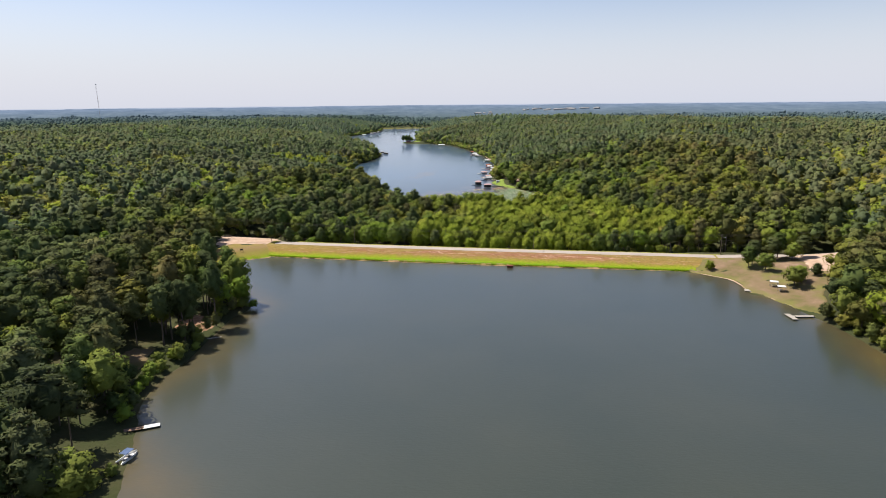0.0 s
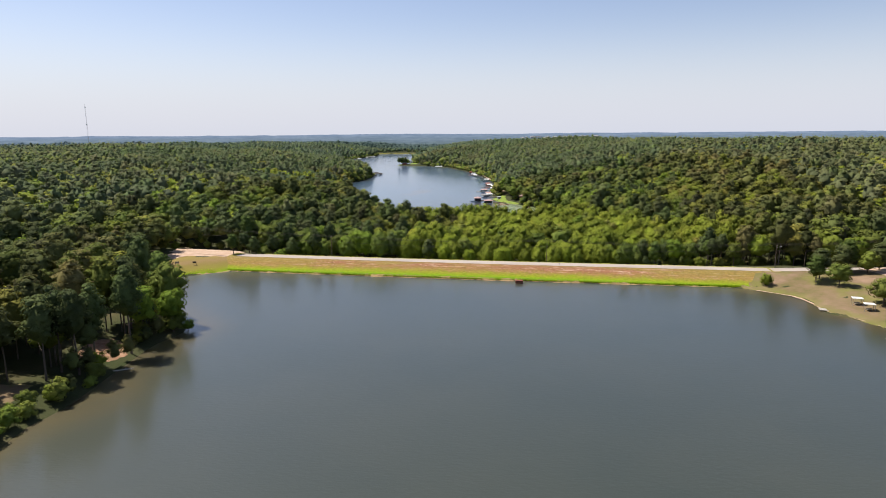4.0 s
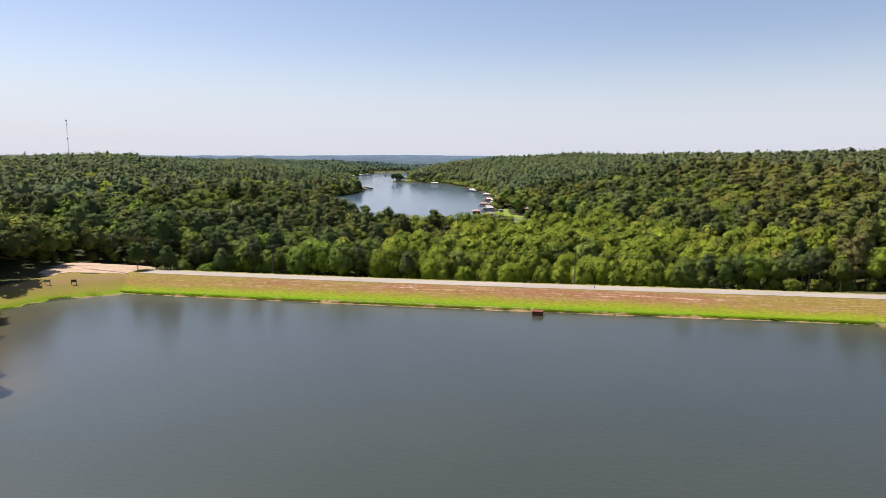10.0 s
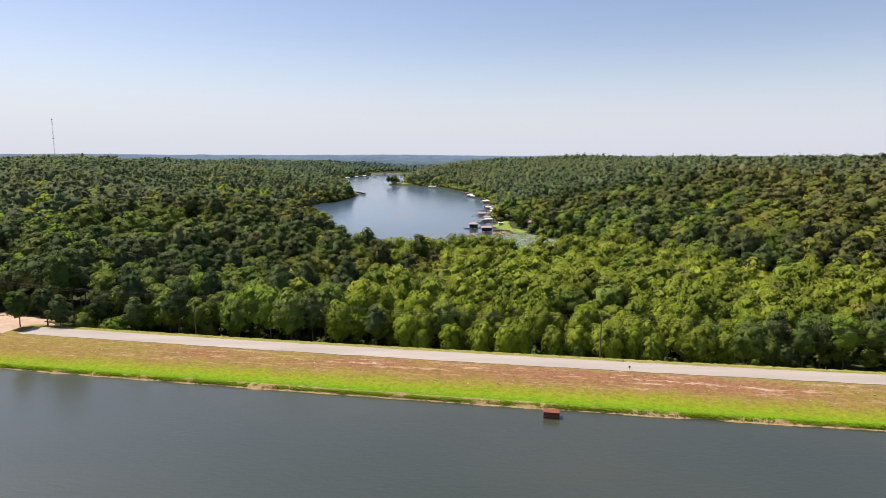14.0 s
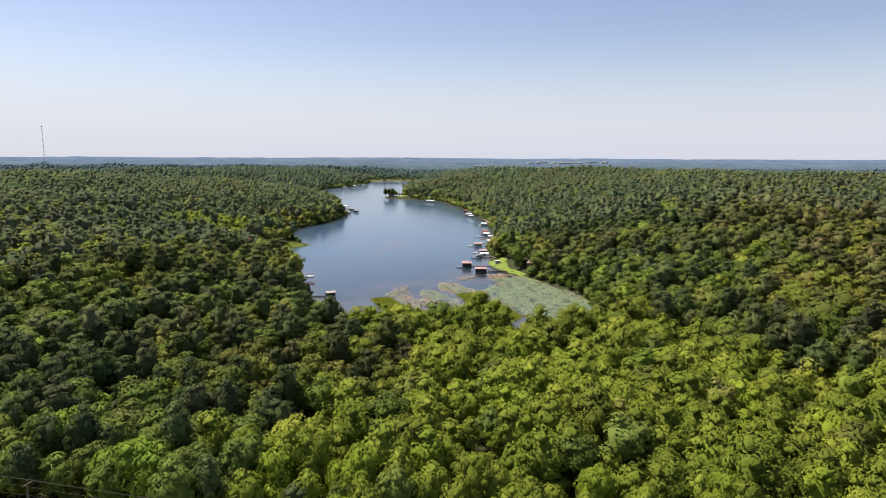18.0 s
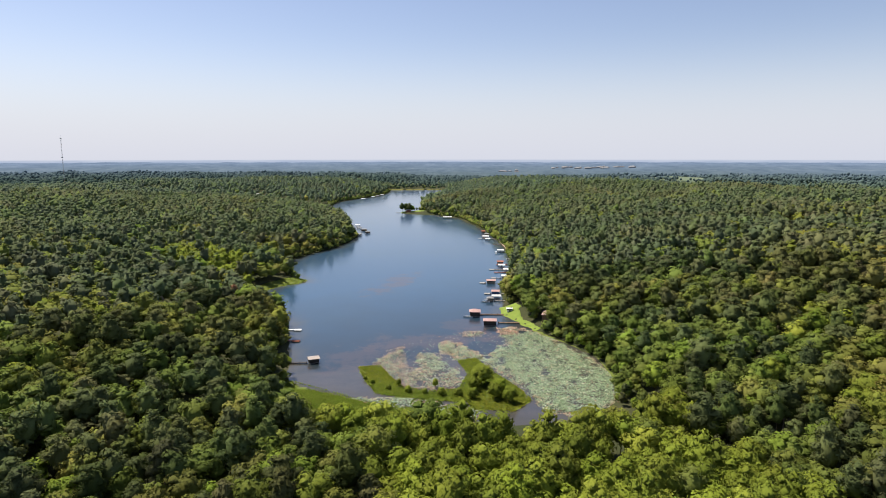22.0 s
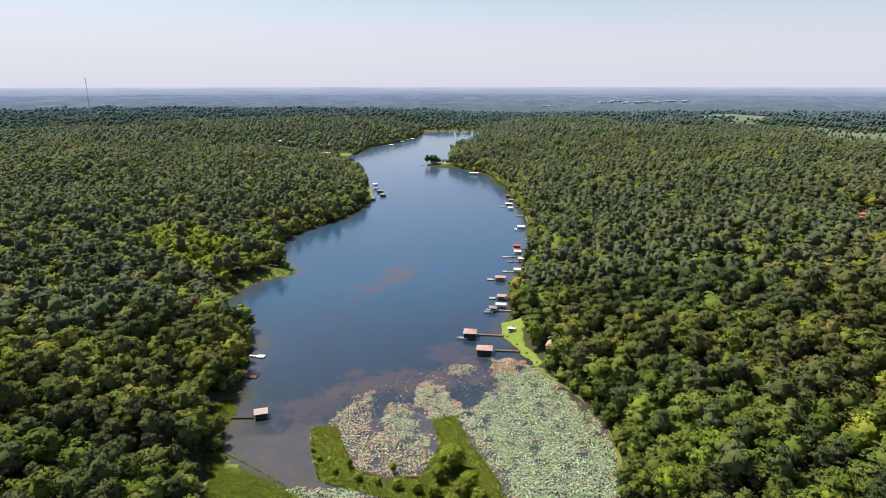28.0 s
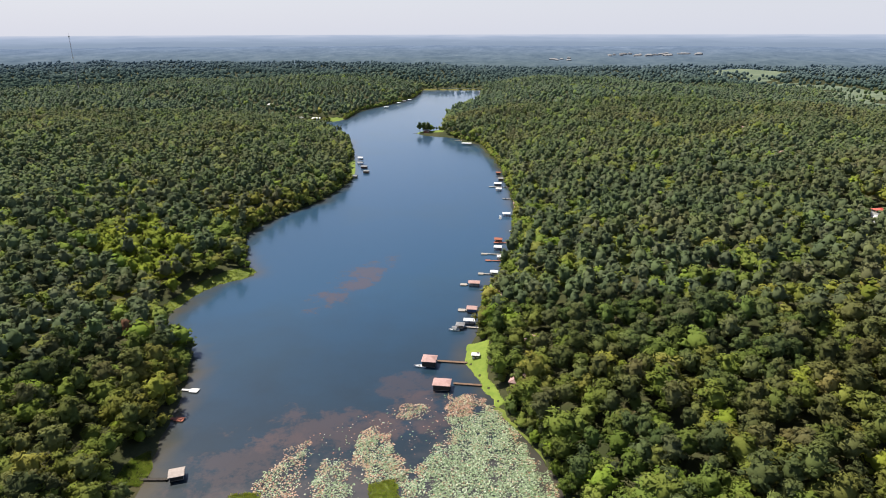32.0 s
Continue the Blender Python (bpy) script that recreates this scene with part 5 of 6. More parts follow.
def boat(x, y, z, turn, label, hull=WHITE, canopy=None, length=6.0):
    """An open motor boat with a rounded bow."""
    root = empty("boat", pose(x, y, z, 0, 0, turn), label, "boat", "boats")
    bm = bmesh.new()
    rings, n = [], 9
    for i in range(n):
        f = i / (n - 1)
        w = 1.05 * (1 - max(0, f - 0.55) ** 2 * 4.6)
        px = -length / 2 + length * f
        rings.append([bm.verts.new(p) for p in ((px, -w, 0.62), (px, -w * 0.8, -0.12), (px, w * 0.8, -0.12), (px, w, 0.62), (px, w * 0.86, 0.60), (px, w * 0.7, 0.18), (px, -w * 0.7, 0.18), (px, -w * 0.86, 0.60))])
    for r0, r1 in zip(rings, rings[1:]):
        for j in range(8):
            bm.faces.new((r0[j], r1[j], r1[(j + 1) % 8], r0[(j + 1) % 8]))
    for r in (rings[0], rings[-1]):
        bm.faces.new(r)
    part("hull", bm, hull, root)
    for px in (-1.4, 0.3):
        part("seat", box_bm((px - 0.3, -0.65, 0.19, px + 0.3, 0.65, 0.5), bevel=0.05), GREYROOF, root)
    part("motor", box_bm((-length / 2 - 0.45, -0.2, -0.1, -length / 2 - 0.005, 0.2, 0.95), bevel=0.06), DARKWOOD, root)
    if canopy:
        part("canopy", box_bm((-1.6, -1.05, 1.95, 1.2, 1.05, 2.05), bevel=0.04), canopy, root)
        for px in (-1.5, 1.1):
            for py in (-0.95, 0.95):
                part("canopy_pole", pole_bm(px, py, 0.55, 1.95, 0.03), STEEL, root)
    return root


# the upper lake
dock(143.5, 229.5, 0, 8.0, 1.5, 180, "long grey plank dock with a crosswise end", head=(2.0, 6.5, 0.3))
dock(139.5, 262.5, -0.15, 1.8, 1.2, 160, "low plank raft moored at the sandy beach", head=(5.0, 3.2, 0.0))
boat(141.2, 265.5, 0.55, 250, "small open boat pulled onto the beach", WHITE, None, 3.4)
dock(-86.5, 145.5, 0, 7.5, 1.7, 23, "dark weathered dock with a pale end", BROWNWOOD, head=(4.0, 1.8, 0.0), tip=WHITE)
dock(-83, 136.2, -0.1, 3.0, 1.2, 12, "short dock beside a moored boat")
boat(-76.8, 134.5, 0.1, 75, "white pontoon boat with a blue cover", WHITE, BLUE, 6.0)


def intake_cage():
    root = empty("intake_cage", pose(33.5, 307.4, -0.15, 0, 0, -10), "rusty red steel intake cage in the water", "intake cage")
    for px in (-1.4, -0.46, 0.46, 1.4):
        for py in (-0.8, 0.8):
            part("upright", box_bm((px - 0.07, py - 0.07, -1.0, px + 0.07, py + 0.07, 1.35)), RUST, root)
    for k, z in enumerate((0.25, 0.55, 0.85, 1.15)):
        for py in (-0.88, 0.88):
            part("rail", box_bm((-1.5, py - 0.03, z, 1.5, py + 0.03, z + 0.2)), RUST, root)
        for px in (-1.5, 1.5):
            part("rail", box_bm((px - 0.03, -0.84, z, px + 0.03, 0.84, z + 0.2)), RUST, root)
    part("lid", box_bm((-1.55, -0.95, 1.36, 1.55, 0.95, 1.44), bevel=0.02), RUST, root)


intake_cage()


def picnic_shelter(x, y, turn):
    z = float(land(np.array([x]), np.array([y]))[0]) + 0.2
    root = empty("picnic_shelter", pose(x, y, z, 0, 0, turn), "small open shelter with a white sheet roof over a table", "shelter", "picnic shelters")
    for px in (-1.5, 1.5):
        for py in (-1.1, 1.1):
            part("post", box_bm((px - 0.06, py - 0.06, -0.3, px + 0.06, py + 0.06, 2.2)), GREYWOOD, root)
    part("roof", hip_roof_bm(3.0, 2.3, 2.2, 0.5, 0.15, 2.2), WHITE, root)
    part("tabletop", box_bm((-0.9, -0.4, 0.70, 0.9, 0.4, 0.76), bevel=0.01), GREYWOOD, root)
    for py in (-0.75, 0.75):
        part("bench", box_bm((-0.9, py - 0.14, 0.40, 0.9, py + 0.14, 0.45), bevel=0.01), GREYWOOD, root)
    for px in (-0.6, 0.6):
        part("leg_frame", box_bm((px - 0.05, -0.8, 0.30, px + 0.05, 0.8, 0.398), (px - 0.05, -0.5, -0.2, px + 0.05, -0.4, 0.30), (px - 0.05, 0.4, -0.2, px + 0.05, 0.5, 0.30)), GREYWOOD, root)


picnic_shelter(145.2, 263.5, -20)
picnic_shelter(145.4, 257.5, -20)


def utility_pole(x, y, z, h=10.5, light=False):
    root = empty("utility_pole", pose(x, y, z, 0, 0, -10), "tall wooden utility pole with a crossarm", "utility pole", "utility poles")
    part("pole", pole_bm(0, 0, -1.0, h, 0.17, 0.11), BARK, root)
    part("crossarm", box_bm((-0.08, -1.1, h - 0.75, 0.08, 1.1, h - 0.6)), BARK, root)
    for py in (-1.0, 0.0, 1.0):
        part("insulator", pole_bm(0, py, h - 0.6 if py else h, h - 0.4 if py else h + 0.2, 0.06), GREYROOF, root)
    if light:
        part("lamp_arm", bar_bm((0.1, 0, h - 1.6), (1.6, 0, h - 1.2), 0.04), STEEL, root)
        part("lamp_head", box_bm((1.4, -0.15, h - 1.32, 2.1, 0.15, h - 1.18), bevel=0.03), WHITE, root)
    return Vector((x, y, z))


def wire(a, b, drop, off, name="power_line"):
    """A sagging cable between two pole tops."""
    data = bpy.data.curves.new(name, "CURVE")
    data.dimensions, data.bevel_depth, data.bevel_resolution = "3D", 0.03, 0
    sp = data.splines.new("POLY")
    sp.points.add(16)
    for i, p in enumerate(sp.points):
        f = i / 16
        q = a.lerp(b, f)
        p.co = (q.x + off * 0.18, q.y + off, q.z - drop * 4 * f * (1 - f), 1)
    data.materials.append(DARKWOOD)
    tagged(new(name, data), "thin dark overhead power line between the poles", "power line", "power lines")


poles = [utility_pole(-160.0, 371.0, 8.5), utility_pole(-51.7, 349.9, 3.4), utility_pole(48.8, 331.3, 3.6), utility_pole(144.0, 315.5, 3.9, 10.5, True), utility_pole(203.0, 303.0, 9.5)]
for p, q in zip(poles, poles[1:]):
    for off in (-1.0, 0.0, 1.0):
        wire(p + Vector((0, 0, 10.1 + (0.6 if off == 0 else 0))), q + Vector((0, 0, 10.1 + (0.6 if off == 0 else 0))), 1.2, off)
    wire(p + Vector((0, 0, 7.6)), q + Vector((0, 0, 7.6)), 1.4, 0.1)


def signpost(x, y, z, label, h=1.5):
    root = empty("signpost", pose(x, y, z, 0, 0, -10), label, "sign", "roadside signs")
    part("post", box_bm((-0.05, -0.05, -0.5, 0.05, 0.05, h)), STEEL, root)
    part("plate", box_bm((-0.2, -0.09, h - 0.4, 0.2, -0.055, h), bevel=0.005), BLUE, root)


signpost(53.0, 322.6, 3.6, "small blue sign on a post by the dam road")


def notice_board(x, y, label, face):
    z = float(land(np.array([x]), np.array([y]))[0]) + 0.2
    root = empty("notice_board", pose(x, y, z, 0, 0, 8), label, "notice board", "notice boards")
    for px in (-0.75, 0.75):
        part("post", box_bm((px - 0.07, -0.07, -0.8, px + 0.07, 0.07, 1.7)), DARKWOOD, root)
    part("board", box_bm((-0.67, -0.04, 0.8, 0.67, 0.04, 1.65), bevel=0.01), face, root)


notice_board(-113.0, 337.0, "dark notice board on two posts in grass", DARKWOOD)
notice_board(-120.0, 334.5, "pale notice board on two posts in grass", GREYWOOD)
for line in ([(58, 1112), (65, 1078), (71, 985), (74, 945), (77, 920), (79, 905)], [(66, 771), (68, 752), (70, 738)]):
    ribbon("sandy_path", line, 2.4, SAND, "bare sandy path above the shore", "path", 0.5)

# docks and boathouses of the lower lake
Z = FAR_Z
boathouse(37.4, 675, 6.2, 6.2, 0, "dark-walled boathouse with a hipped faded red roof", PINKROOF, DARKWOOD, 2, 3.3, 0.25, 1.5)
dock(55.5, 678.5, Z, 14.8, 1.6, 180, "brown footbridge dock to the red-roofed boathouse", BROWNWOOD)
boathouse(46.2, 655, 7.2, 5.6, 0, "dark-walled boathouse with a low faded red roof", PINKROOF, DARKWOOD, 2, 3.0, 0.55, 0.9)
dock(64.0, 659.0, Z, 13.0, 1.4, 180, "brown footbridge dock beside the lily bed", BROWNWOOD)
boathouse(-41.0, 583, 4.6, 4.2, 25, "small dark boathouse with a faded tan roof", TANROOF, DARKWOOD, 2, 2.3, 1.2, 0.7)
dock(-54, 580, Z, 10.5, 1.3, 8, "narrow dark dock to the grey boathouse", DARKWOOD)
dock(-70, 638, Z, 4.0, 1.4, 0, "white-topped dock under overhanging trees", WHITE, head=(4.0, 3.2, 0.0))
dock(-68, 616.5, Z, 7.0, 1.4, 0, "reddish dock with a pale end", REDWOOD, head=(4.0, 3.0, 0.0))
for x, y, w, d, roof, wall, closed, ridge, label in (
        (48, 716, 4.5, 4.5, GREYROOF, GREYWOOD, 1, 0.1, "small boat shelter with a weathered pyramid roof"),
        (52.5, 722, 6.5, 3.2, WHITE, GREYWOOD, 0, 1.3, "long low boat lift with a pale roof"),
        (52.5, 738, 6.0, 5.0, PINKROOF, BLUE, 2, 1.3, "blue-walled boathouse with a faded red gable roof"),
        (50.5, 777, 7.5, 5.0, PINKROOF, GREYWOOD, 1, 1.3, "open boathouse with a low reddish roof"),
        (62, 797, 5.0, 4.5, WHITE, GREYWOOD, 1, 1.3, "boathouse with a white metal roof"),
        (65, 827, 5.0, 4.5, WHITE, WHITE, 2, 1.3, "small white boathouse with a metal roof"),
        (62, 848, 6.0, 5.5, WHITE, BLUE, 0, 1.3, "open boathouse with a white gable roof"),
        (61.5, 866, 6.0, 5.0, REDWOOD, REDWOOD, 1, 1.2, "boathouse with a dark red roof"),
        (65, 938, 7.0, 5.5, WHITE, GREYWOOD, 0, 1.3, "boathouse with a wide white metal roof"),
        (52, 1051, 8.0, 6.0, WHITE, GREYWOOD, 1, 1.3, "boathouse with a white and green roof"),
        (54, 1028, 6.0, 5.0, WHITE, GREYWOOD, 0, 1.2, "small white-roofed boat lift"),
        (54, 1074, 5.5, 5.0, GREYROOF, BROWNWOOD, 2, 1.2, "small brown boathouse with a grey roof"),
        (50, 1103, 5.0, 4.5, REDWOOD, BROWNWOOD, 2, 1.2, "small boathouse with a red roof"),
        (-4, 1292, 15.0, 6.0, WHITE, GREYWOOD, 0, 1.2, "long boathouse with a white metal roof"),
        (-107, 1067, 8.0, 6.0, GREYROOF, GREYWOOD, 1, 1.2, "grey-roofed boathouse on the point"),
        (-100, 1094, 7.0, 6.0, GREYROOF, BROWNWOOD, 2, 0.3, "dark boathouse at the point's tip"),
        (-109, 1119, 8.0, 6.5, GREYROOF, BROWNWOOD, 2, 0.4, "brown boathouse with a hipped roof"),
        (-119, 1140, 7.0, 6.0, GREYROOF, GREYWOOD, 0, 1.2, "open boathouse with a grey roof"),
        (-127, 1171, 6.5, 5.0, WHITE, GREYWOOD, 0, 1.2, "white-roofed boat lift on wooden posts"),
        (-215, 1718, 11.0, 8.0, WHITE, WHITE, 0, 1.2, "large white-roofed boathouse on the far bank"),
        (-193, 1868, 9.0, 7.0, WHITE, GREYWOOD, 0, 1.2, "pale boathouse on the far bank"),
        (-200, 1840, 8.0, 6.0, GREYROOF, GREYWOOD, 0, 1.2, "grey boathouse on the far bank"),
        (-205, 1800, 8.0, 6.0, WHITE, GREYWOOD, 0, 1.2, "white-roofed boathouse on the far bank")):
    boathouse(x, y, w * 0.86, d * 0.84, 0, label, roof, wall, closed, 2.4, ridge, 1.1)
for x, y, length, width, turn, deck, head, label in (
        (60, 717, 9.5, 1.2, 180, GREYWOOD, None, "narrow grey dock to the boat shelters"),
        (61, 738, 6.0, 1.2, 180, GREYWOOD, None, "grey dock to the blue boathouse"),
        (49.4, 738.5, 1.0, 1.6, 180, GREYWOOD, (4.0, 3.4, 0), "swim deck in front of the blue boathouse"),
        (46.6, 777, 1.0, 1.6, 180, GREYWOOD, (4.0, 3.6, 0), "swim deck in front of the red-roofed boathouse"),
        (66, 797, 11.0, 1.2, 180, GREYWOOD, (3.5, 3.4, 0), "long grey dock with a square end"),
        (67, 823, 9.0, 1.3, 180, REDWOOD, (3.5, 2.6, 0), "orange-painted dock with a wide end"),
        (70, 836.5, 15.0, 1.4, 180, GREYWOOD, (4.5, 3.4, 0), "long pale dock with a covered end"),
        (68, 863, 6.0, 1.4, 180, REDWOOD, (4.0, 3.0, 0), "red dock with a square end"),
        (73, 893, 4.0, 1.6, 180, WHITE, None, "short white plank dock on posts"),
        (74, 938, 5.5, 1.4, 180, GREYWOOD, None, "grey dock to the white-roofed boathouse"),
        (68, 995, 9.0, 1.5, 180, GREYWOOD, None, "plain grey plank dock on posts"),
        (64, 1043, 17.0, 1.4, 180, GREYWOOD, (4.0, 3.4, 0), "long grey dock with a pale end"),
        (-10, 1325, 15.0, 1.6, 180, GREYWOOD, None, "grey dock near the spit"),
        (-92, 1389, 7.0, 1.5, 180, GREYWOOD, None, "small dock at the spit's tip"),
        (-113, 1050, 8.0, 1.4, 0, GREYWOOD, None, "grey dock on the point")):
    dock(x, y, Z, length, width, turn, label, deck, head)
boat(33.0, 672.5, Z + 0.1, 180, "pale motor boat moored by the boathouse")
boat(45, 713.0, Z + 0.1, 180, "pontoon boat with a tan cover", WHITE, GREYROOF)
boat(60, 930, Z + 0.1, 90, "white motor boat beside the boathouse", WHITE, WHITE)


# ---- houses in the woods ----
def house(x, y, w, d, turn, label, roof, wall, h=3.0, rise=1.9, lift=0.2):
    z = float(land(np.array([x]), np.array([y]))[0]) + lift
    root = empty("house", pose(x, y, z, 0, 0, turn), label, "house", "lake houses")
    part("wall", box_bm((-w / 2, -d / 2, -1.5, w / 2, d / 2, h)), wall, root)
    part("roof", hip_roof_bm(w, d, h + 0.004, rise, 0.5, w * 0.8), roof, root)
    part("door", box_bm((-0.5, -d / 2 - 0.06, 0.1, 0.5, -d / 2 - 0.004, 2.15)), BROWNWOOD, root)
    for px in (-w * 0.32, w * 0.3):
        win = part("window", box_bm((px - 0.75, -d / 2 - 0.06, 1.0, px + 0.75, -d / 2 - 0.004, 2.2)), WHITE, root)
        part("pane", box_bm((px - 0.65, -d / 2 - 0.075, 1.1, px + 0.65, -d / 2 - 0.062, 2.1)), GLASS, win)
    part("chimney", box_bm((w * 0.22, 0.2, h + 0.5, w * 0.22 + 0.7, 0.9, h + rise + 0.6)), BROWNWOOD, root)


house(59.3, 681.5, 3.2, 2.2, 0, "small white shed on the waterside lawn", WHITE, WHITE, 1.9, 0.4)
house(-77, 1390, 9, 7, 0, "brown cabin among pines on the spit", GREYROOF, REDWOOD, 2.8, 1.6)
house(-294, 1498, 16, 10, 10, "white-roofed house in the trees by the far bank", WHITE, WHITE)
house(-322, 1490, 12, 8, 0, "pale house among trees on the far bank", WHITE, GREYWOOD)
house(-404, 1566, 12, 8, 0, "small pale house among trees", WHITE, GREYWOOD)
house(80, 656, 9, 5, 75, "pinkish-roofed cabin under trees by the lawn", PINKROOF, BROWNWOOD)
house(86, 684, 9, 7, 80, "long house with a pale roof behind the lawn", PINKROOF, GREYWOOD)
house(327, 862, 14, 9, 20, "house with a bright red roof in the forest", REDROOF, WHITE)
house(316, 847, 8, 5, 10, "shed with a pale roof beside the red-roofed house", WHITE, WHITE)
house(330, 1075, 12, 8, 10, "brown-roofed house in a forest clearing", PINKROOF, BROWNWOOD)
house(238, 1200, 9, 7, 5, "small white-roofed house in the forest", WHITE, WHITE)
house(344, 1236, 11, 8, 0, "house with a faded red roof in the forest", PINKROOF, WHITE)
house(312, 1243, 9, 7, 15, "brick-coloured house in the forest", REDWOOD, BROWNWOOD)
house(409, 1140, 12, 8, 10, "house with a brown-pink roof in a clearing", PINKROOF, GREYWOOD)
house(-121, 248, 8, 6, 20, "brown-roofed cabin under bank trees", REDWOOD, BROWNWOOD)
house(-126, 672, 8, 6, 0, "cabin with a reddish roof under trees", PINKROOF, BROWNWOOD)
house(-104, 630, 8, 6, 20, "cabin with a pale red roof near the shore", PINKROOF, BROWNWOOD)
house(-163, 668, 9, 7, 0, "white-roofed cabin deep in trees", WHITE, GREYWOOD)


def radio_tower():
    """A slim guyed lattice mast on the far hill."""
    x, y = -963.0, 1784.0
    z = float(land(np.array([x]), np.array([y]))[0])
    top = 140.0 - z
    root = empty("radio_tower", pose(x, y, z), "tall slim red and white lattice radio mast", "radio tower")
    r = 0.9
    legs = [(r * math.cos(a), r * math.sin(a)) for a in (0.5, 0.5 + math.tau / 3, 0.5 + 2 * math.tau / 3)]
    for px, py in legs:
        part("leg", pole_bm(px, py, -2, top, 0.16), STEEL, root)
    k = 24
    for i in range(k):
        z0, z1 = top * i / k, top * (i + 1) / k
        for j in range(3):
            (ax, ay), (bx, by) = legs[j], legs[(j + 1) % 3]
            part("brace", bar_bm((ax, ay, z0), (bx, by, z1), 0.07, 4), REDWOOD if i % 4 < 2 else STEEL, root)
    part("antenna", pole_bm(0, 0, top, top + 5, 0.12), STEEL, root)
    for zz in (0.62, 0.97):
        part("antenna_ring", pole_bm(0, 0, top * zz, top * zz + 2.0, 1.9, 1.9, 10), STEEL, root)


radio_tower()


def far_dam():
    """The low dam that closes the lower lake."""
    ax, ay, bx, by = -215, 2150, -40, 2166
    n = 40
    prof = [(-9, -1.0), (-7, 0.4), (-2, 2.8), (2, 2.8), (9, -1.5)]
    d = Vector((bx - ax, by - ay, 0)).normalized()
    nrm = Vector((-d.y, d.x, 0))
    v = []
    for i in range(n + 1):
        p = Vector((ax, ay, FAR_Z)).lerp(Vector((bx, by, FAR_Z)), i / n)
        v += [tuple(p + nrm * t + Vector((0, 0, z))) for t, z in prof]
    i = (np.arange(n)[:, None] * 5 + np.arange(4)[None, :]).ravel()
    tagged(link_mesh("far_dam", v, np.stack([i, i + 5, i + 6, i + 1], -1), YARD), "low grassy dam across the far end", "dam", kind="structure")


far_dam()


# ---- lily pads, reeds, grass ----
def inside_points(poly, n, rng):
    p = np.array(poly)
    x = rng.uniform(p[:, 0].min(), p[:, 0].max(), n)
    y = rng.uniform(p[:, 1].min(), p[:, 1].max(), n)
    return x, y


def pads():
    """Lotus leaves: tilted rounds on and just over the water."""
    rng = np.random.RandomState(51)
    beds = [([(50, 648), (60, 652), (74, 639), (93, 598), (99, 578), (101, 560), (97, 540), (78, 524), (66, 528), (59, 543), (52, 565), (41, 587), (45, 601), (54, 617)], 74000, 0.95, 0.09),
            ([(18, 613), (25, 623), (35, 606), (46, 590), (37, 589), (30, 588), (22, 599)], 9500, 1.0, 0.28),
            ([(-12, 580), (-5, 606), (-1, 613), (2, 596), (3, 580), (31, 568), (36, 550), (10, 547), (-2, 564)], 17000, 0.8, 0.45),
            ([(8, 600), (16, 601), (21, 587), (30, 575), (26, 568), (13, 574), (9, 586)], 6000, 0.7, 0.12),
            ([(-17, 539), (8, 541), (40, 529), (38, 520), (25, 508), (18, 526), (-4, 529)], 10000, 0.95, 0.05),
            ([(31, 640), (45, 641), (41, 629), (30, 629)], 1500, 0.7, 0.5),
            ([(-14, 578), (-6, 612), (20, 632), (44, 650), (60, 652), (46, 592), (30, 566)], 6000, 0.13, 0.5)]
    k = 6
    vs, fs, ts, base = [], [], [], 0
    for poly, n, dense, brown in beds:
        n = int(n * 1.15)
        x, y = inside_points(poly, n, rng)
        d = sd(poly, x, y) + swell(x, y, 9, 61) * 1.6
        patchy = swell(x, y, 13, 62) * 0.5 + 0.5
        keep = (d < 1.5) & (rng.uniform(0, 1, n) < np.clip(dense * (0.25 + 1.1 * patchy) * smooth(1.5, -4, d) ** 0.5, 0, 1))
        keep &= (sd(MARSH_B, x, y) > 0.3) & (sd(MARSH_C, x, y) > 0.3)
        x, y, d = x[keep], y[keep], d[keep]
        m = len(x)
        r = rng.uniform(0.14, 0.34, m)
        up = np.where(rng.uniform(0, 1, m) < 0.6, rng.uniform(0.25, 0.8, m), 0.03) * smooth(0, -3, d)
        a0 = rng.uniform(0, math.tau, m)
        tx, ty = rng.normal(0, 0.28, m) * (up > 0.1), rng.normal(0, 0.28, m) * (up > 0.1)
        ring = a0[:, None] + np.arange(k)[None] * math.tau / k
        dx, dy = np.cos(ring) * r[:, None], np.sin(ring) * r[:, None]
        dz = dx * tx[:, None] + dy * ty[:, None] + 0.06 * r[:, None]
        px, py, pz = x[:, None] + dx, y[:, None] + dy, FAR_Z + 0.05 + up[:, None] + dz
        v = np.stack([px, py, pz], -1)
        tri = np.array([(0, i + 1, i + 2) for i in range(k - 2)])
        fs.append((tri[None] + (np.arange(m) * k)[:, None, None]).reshape(-1, 3) + base)
        vs.append(v.reshape(-1, 3))
        t = np.clip((rng.uniform(0, 1, m) < brown + 0.55 * smooth(-5, 0.5, d) * (swell(x, y, 25, 63) > -0.25)) * rng.uniform(0.6, 1, m), 0, 1)
        t = np.where(np.hypot(x - 55, y - 645) < 12, np.maximum(t, (rng.uniform(0, 1, m) < 0.75) * 0.9), t)
        ts.append(np.repeat(t, k))
        base += m * k
    ob = link_mesh("lily_pads", np.concatenate(vs), np.concatenate(fs), PADS, True, np.concatenate(ts))
    tagged(ob, "dense pale green lotus pads with browned edges", "lily pads", kind="stuff")


pads()


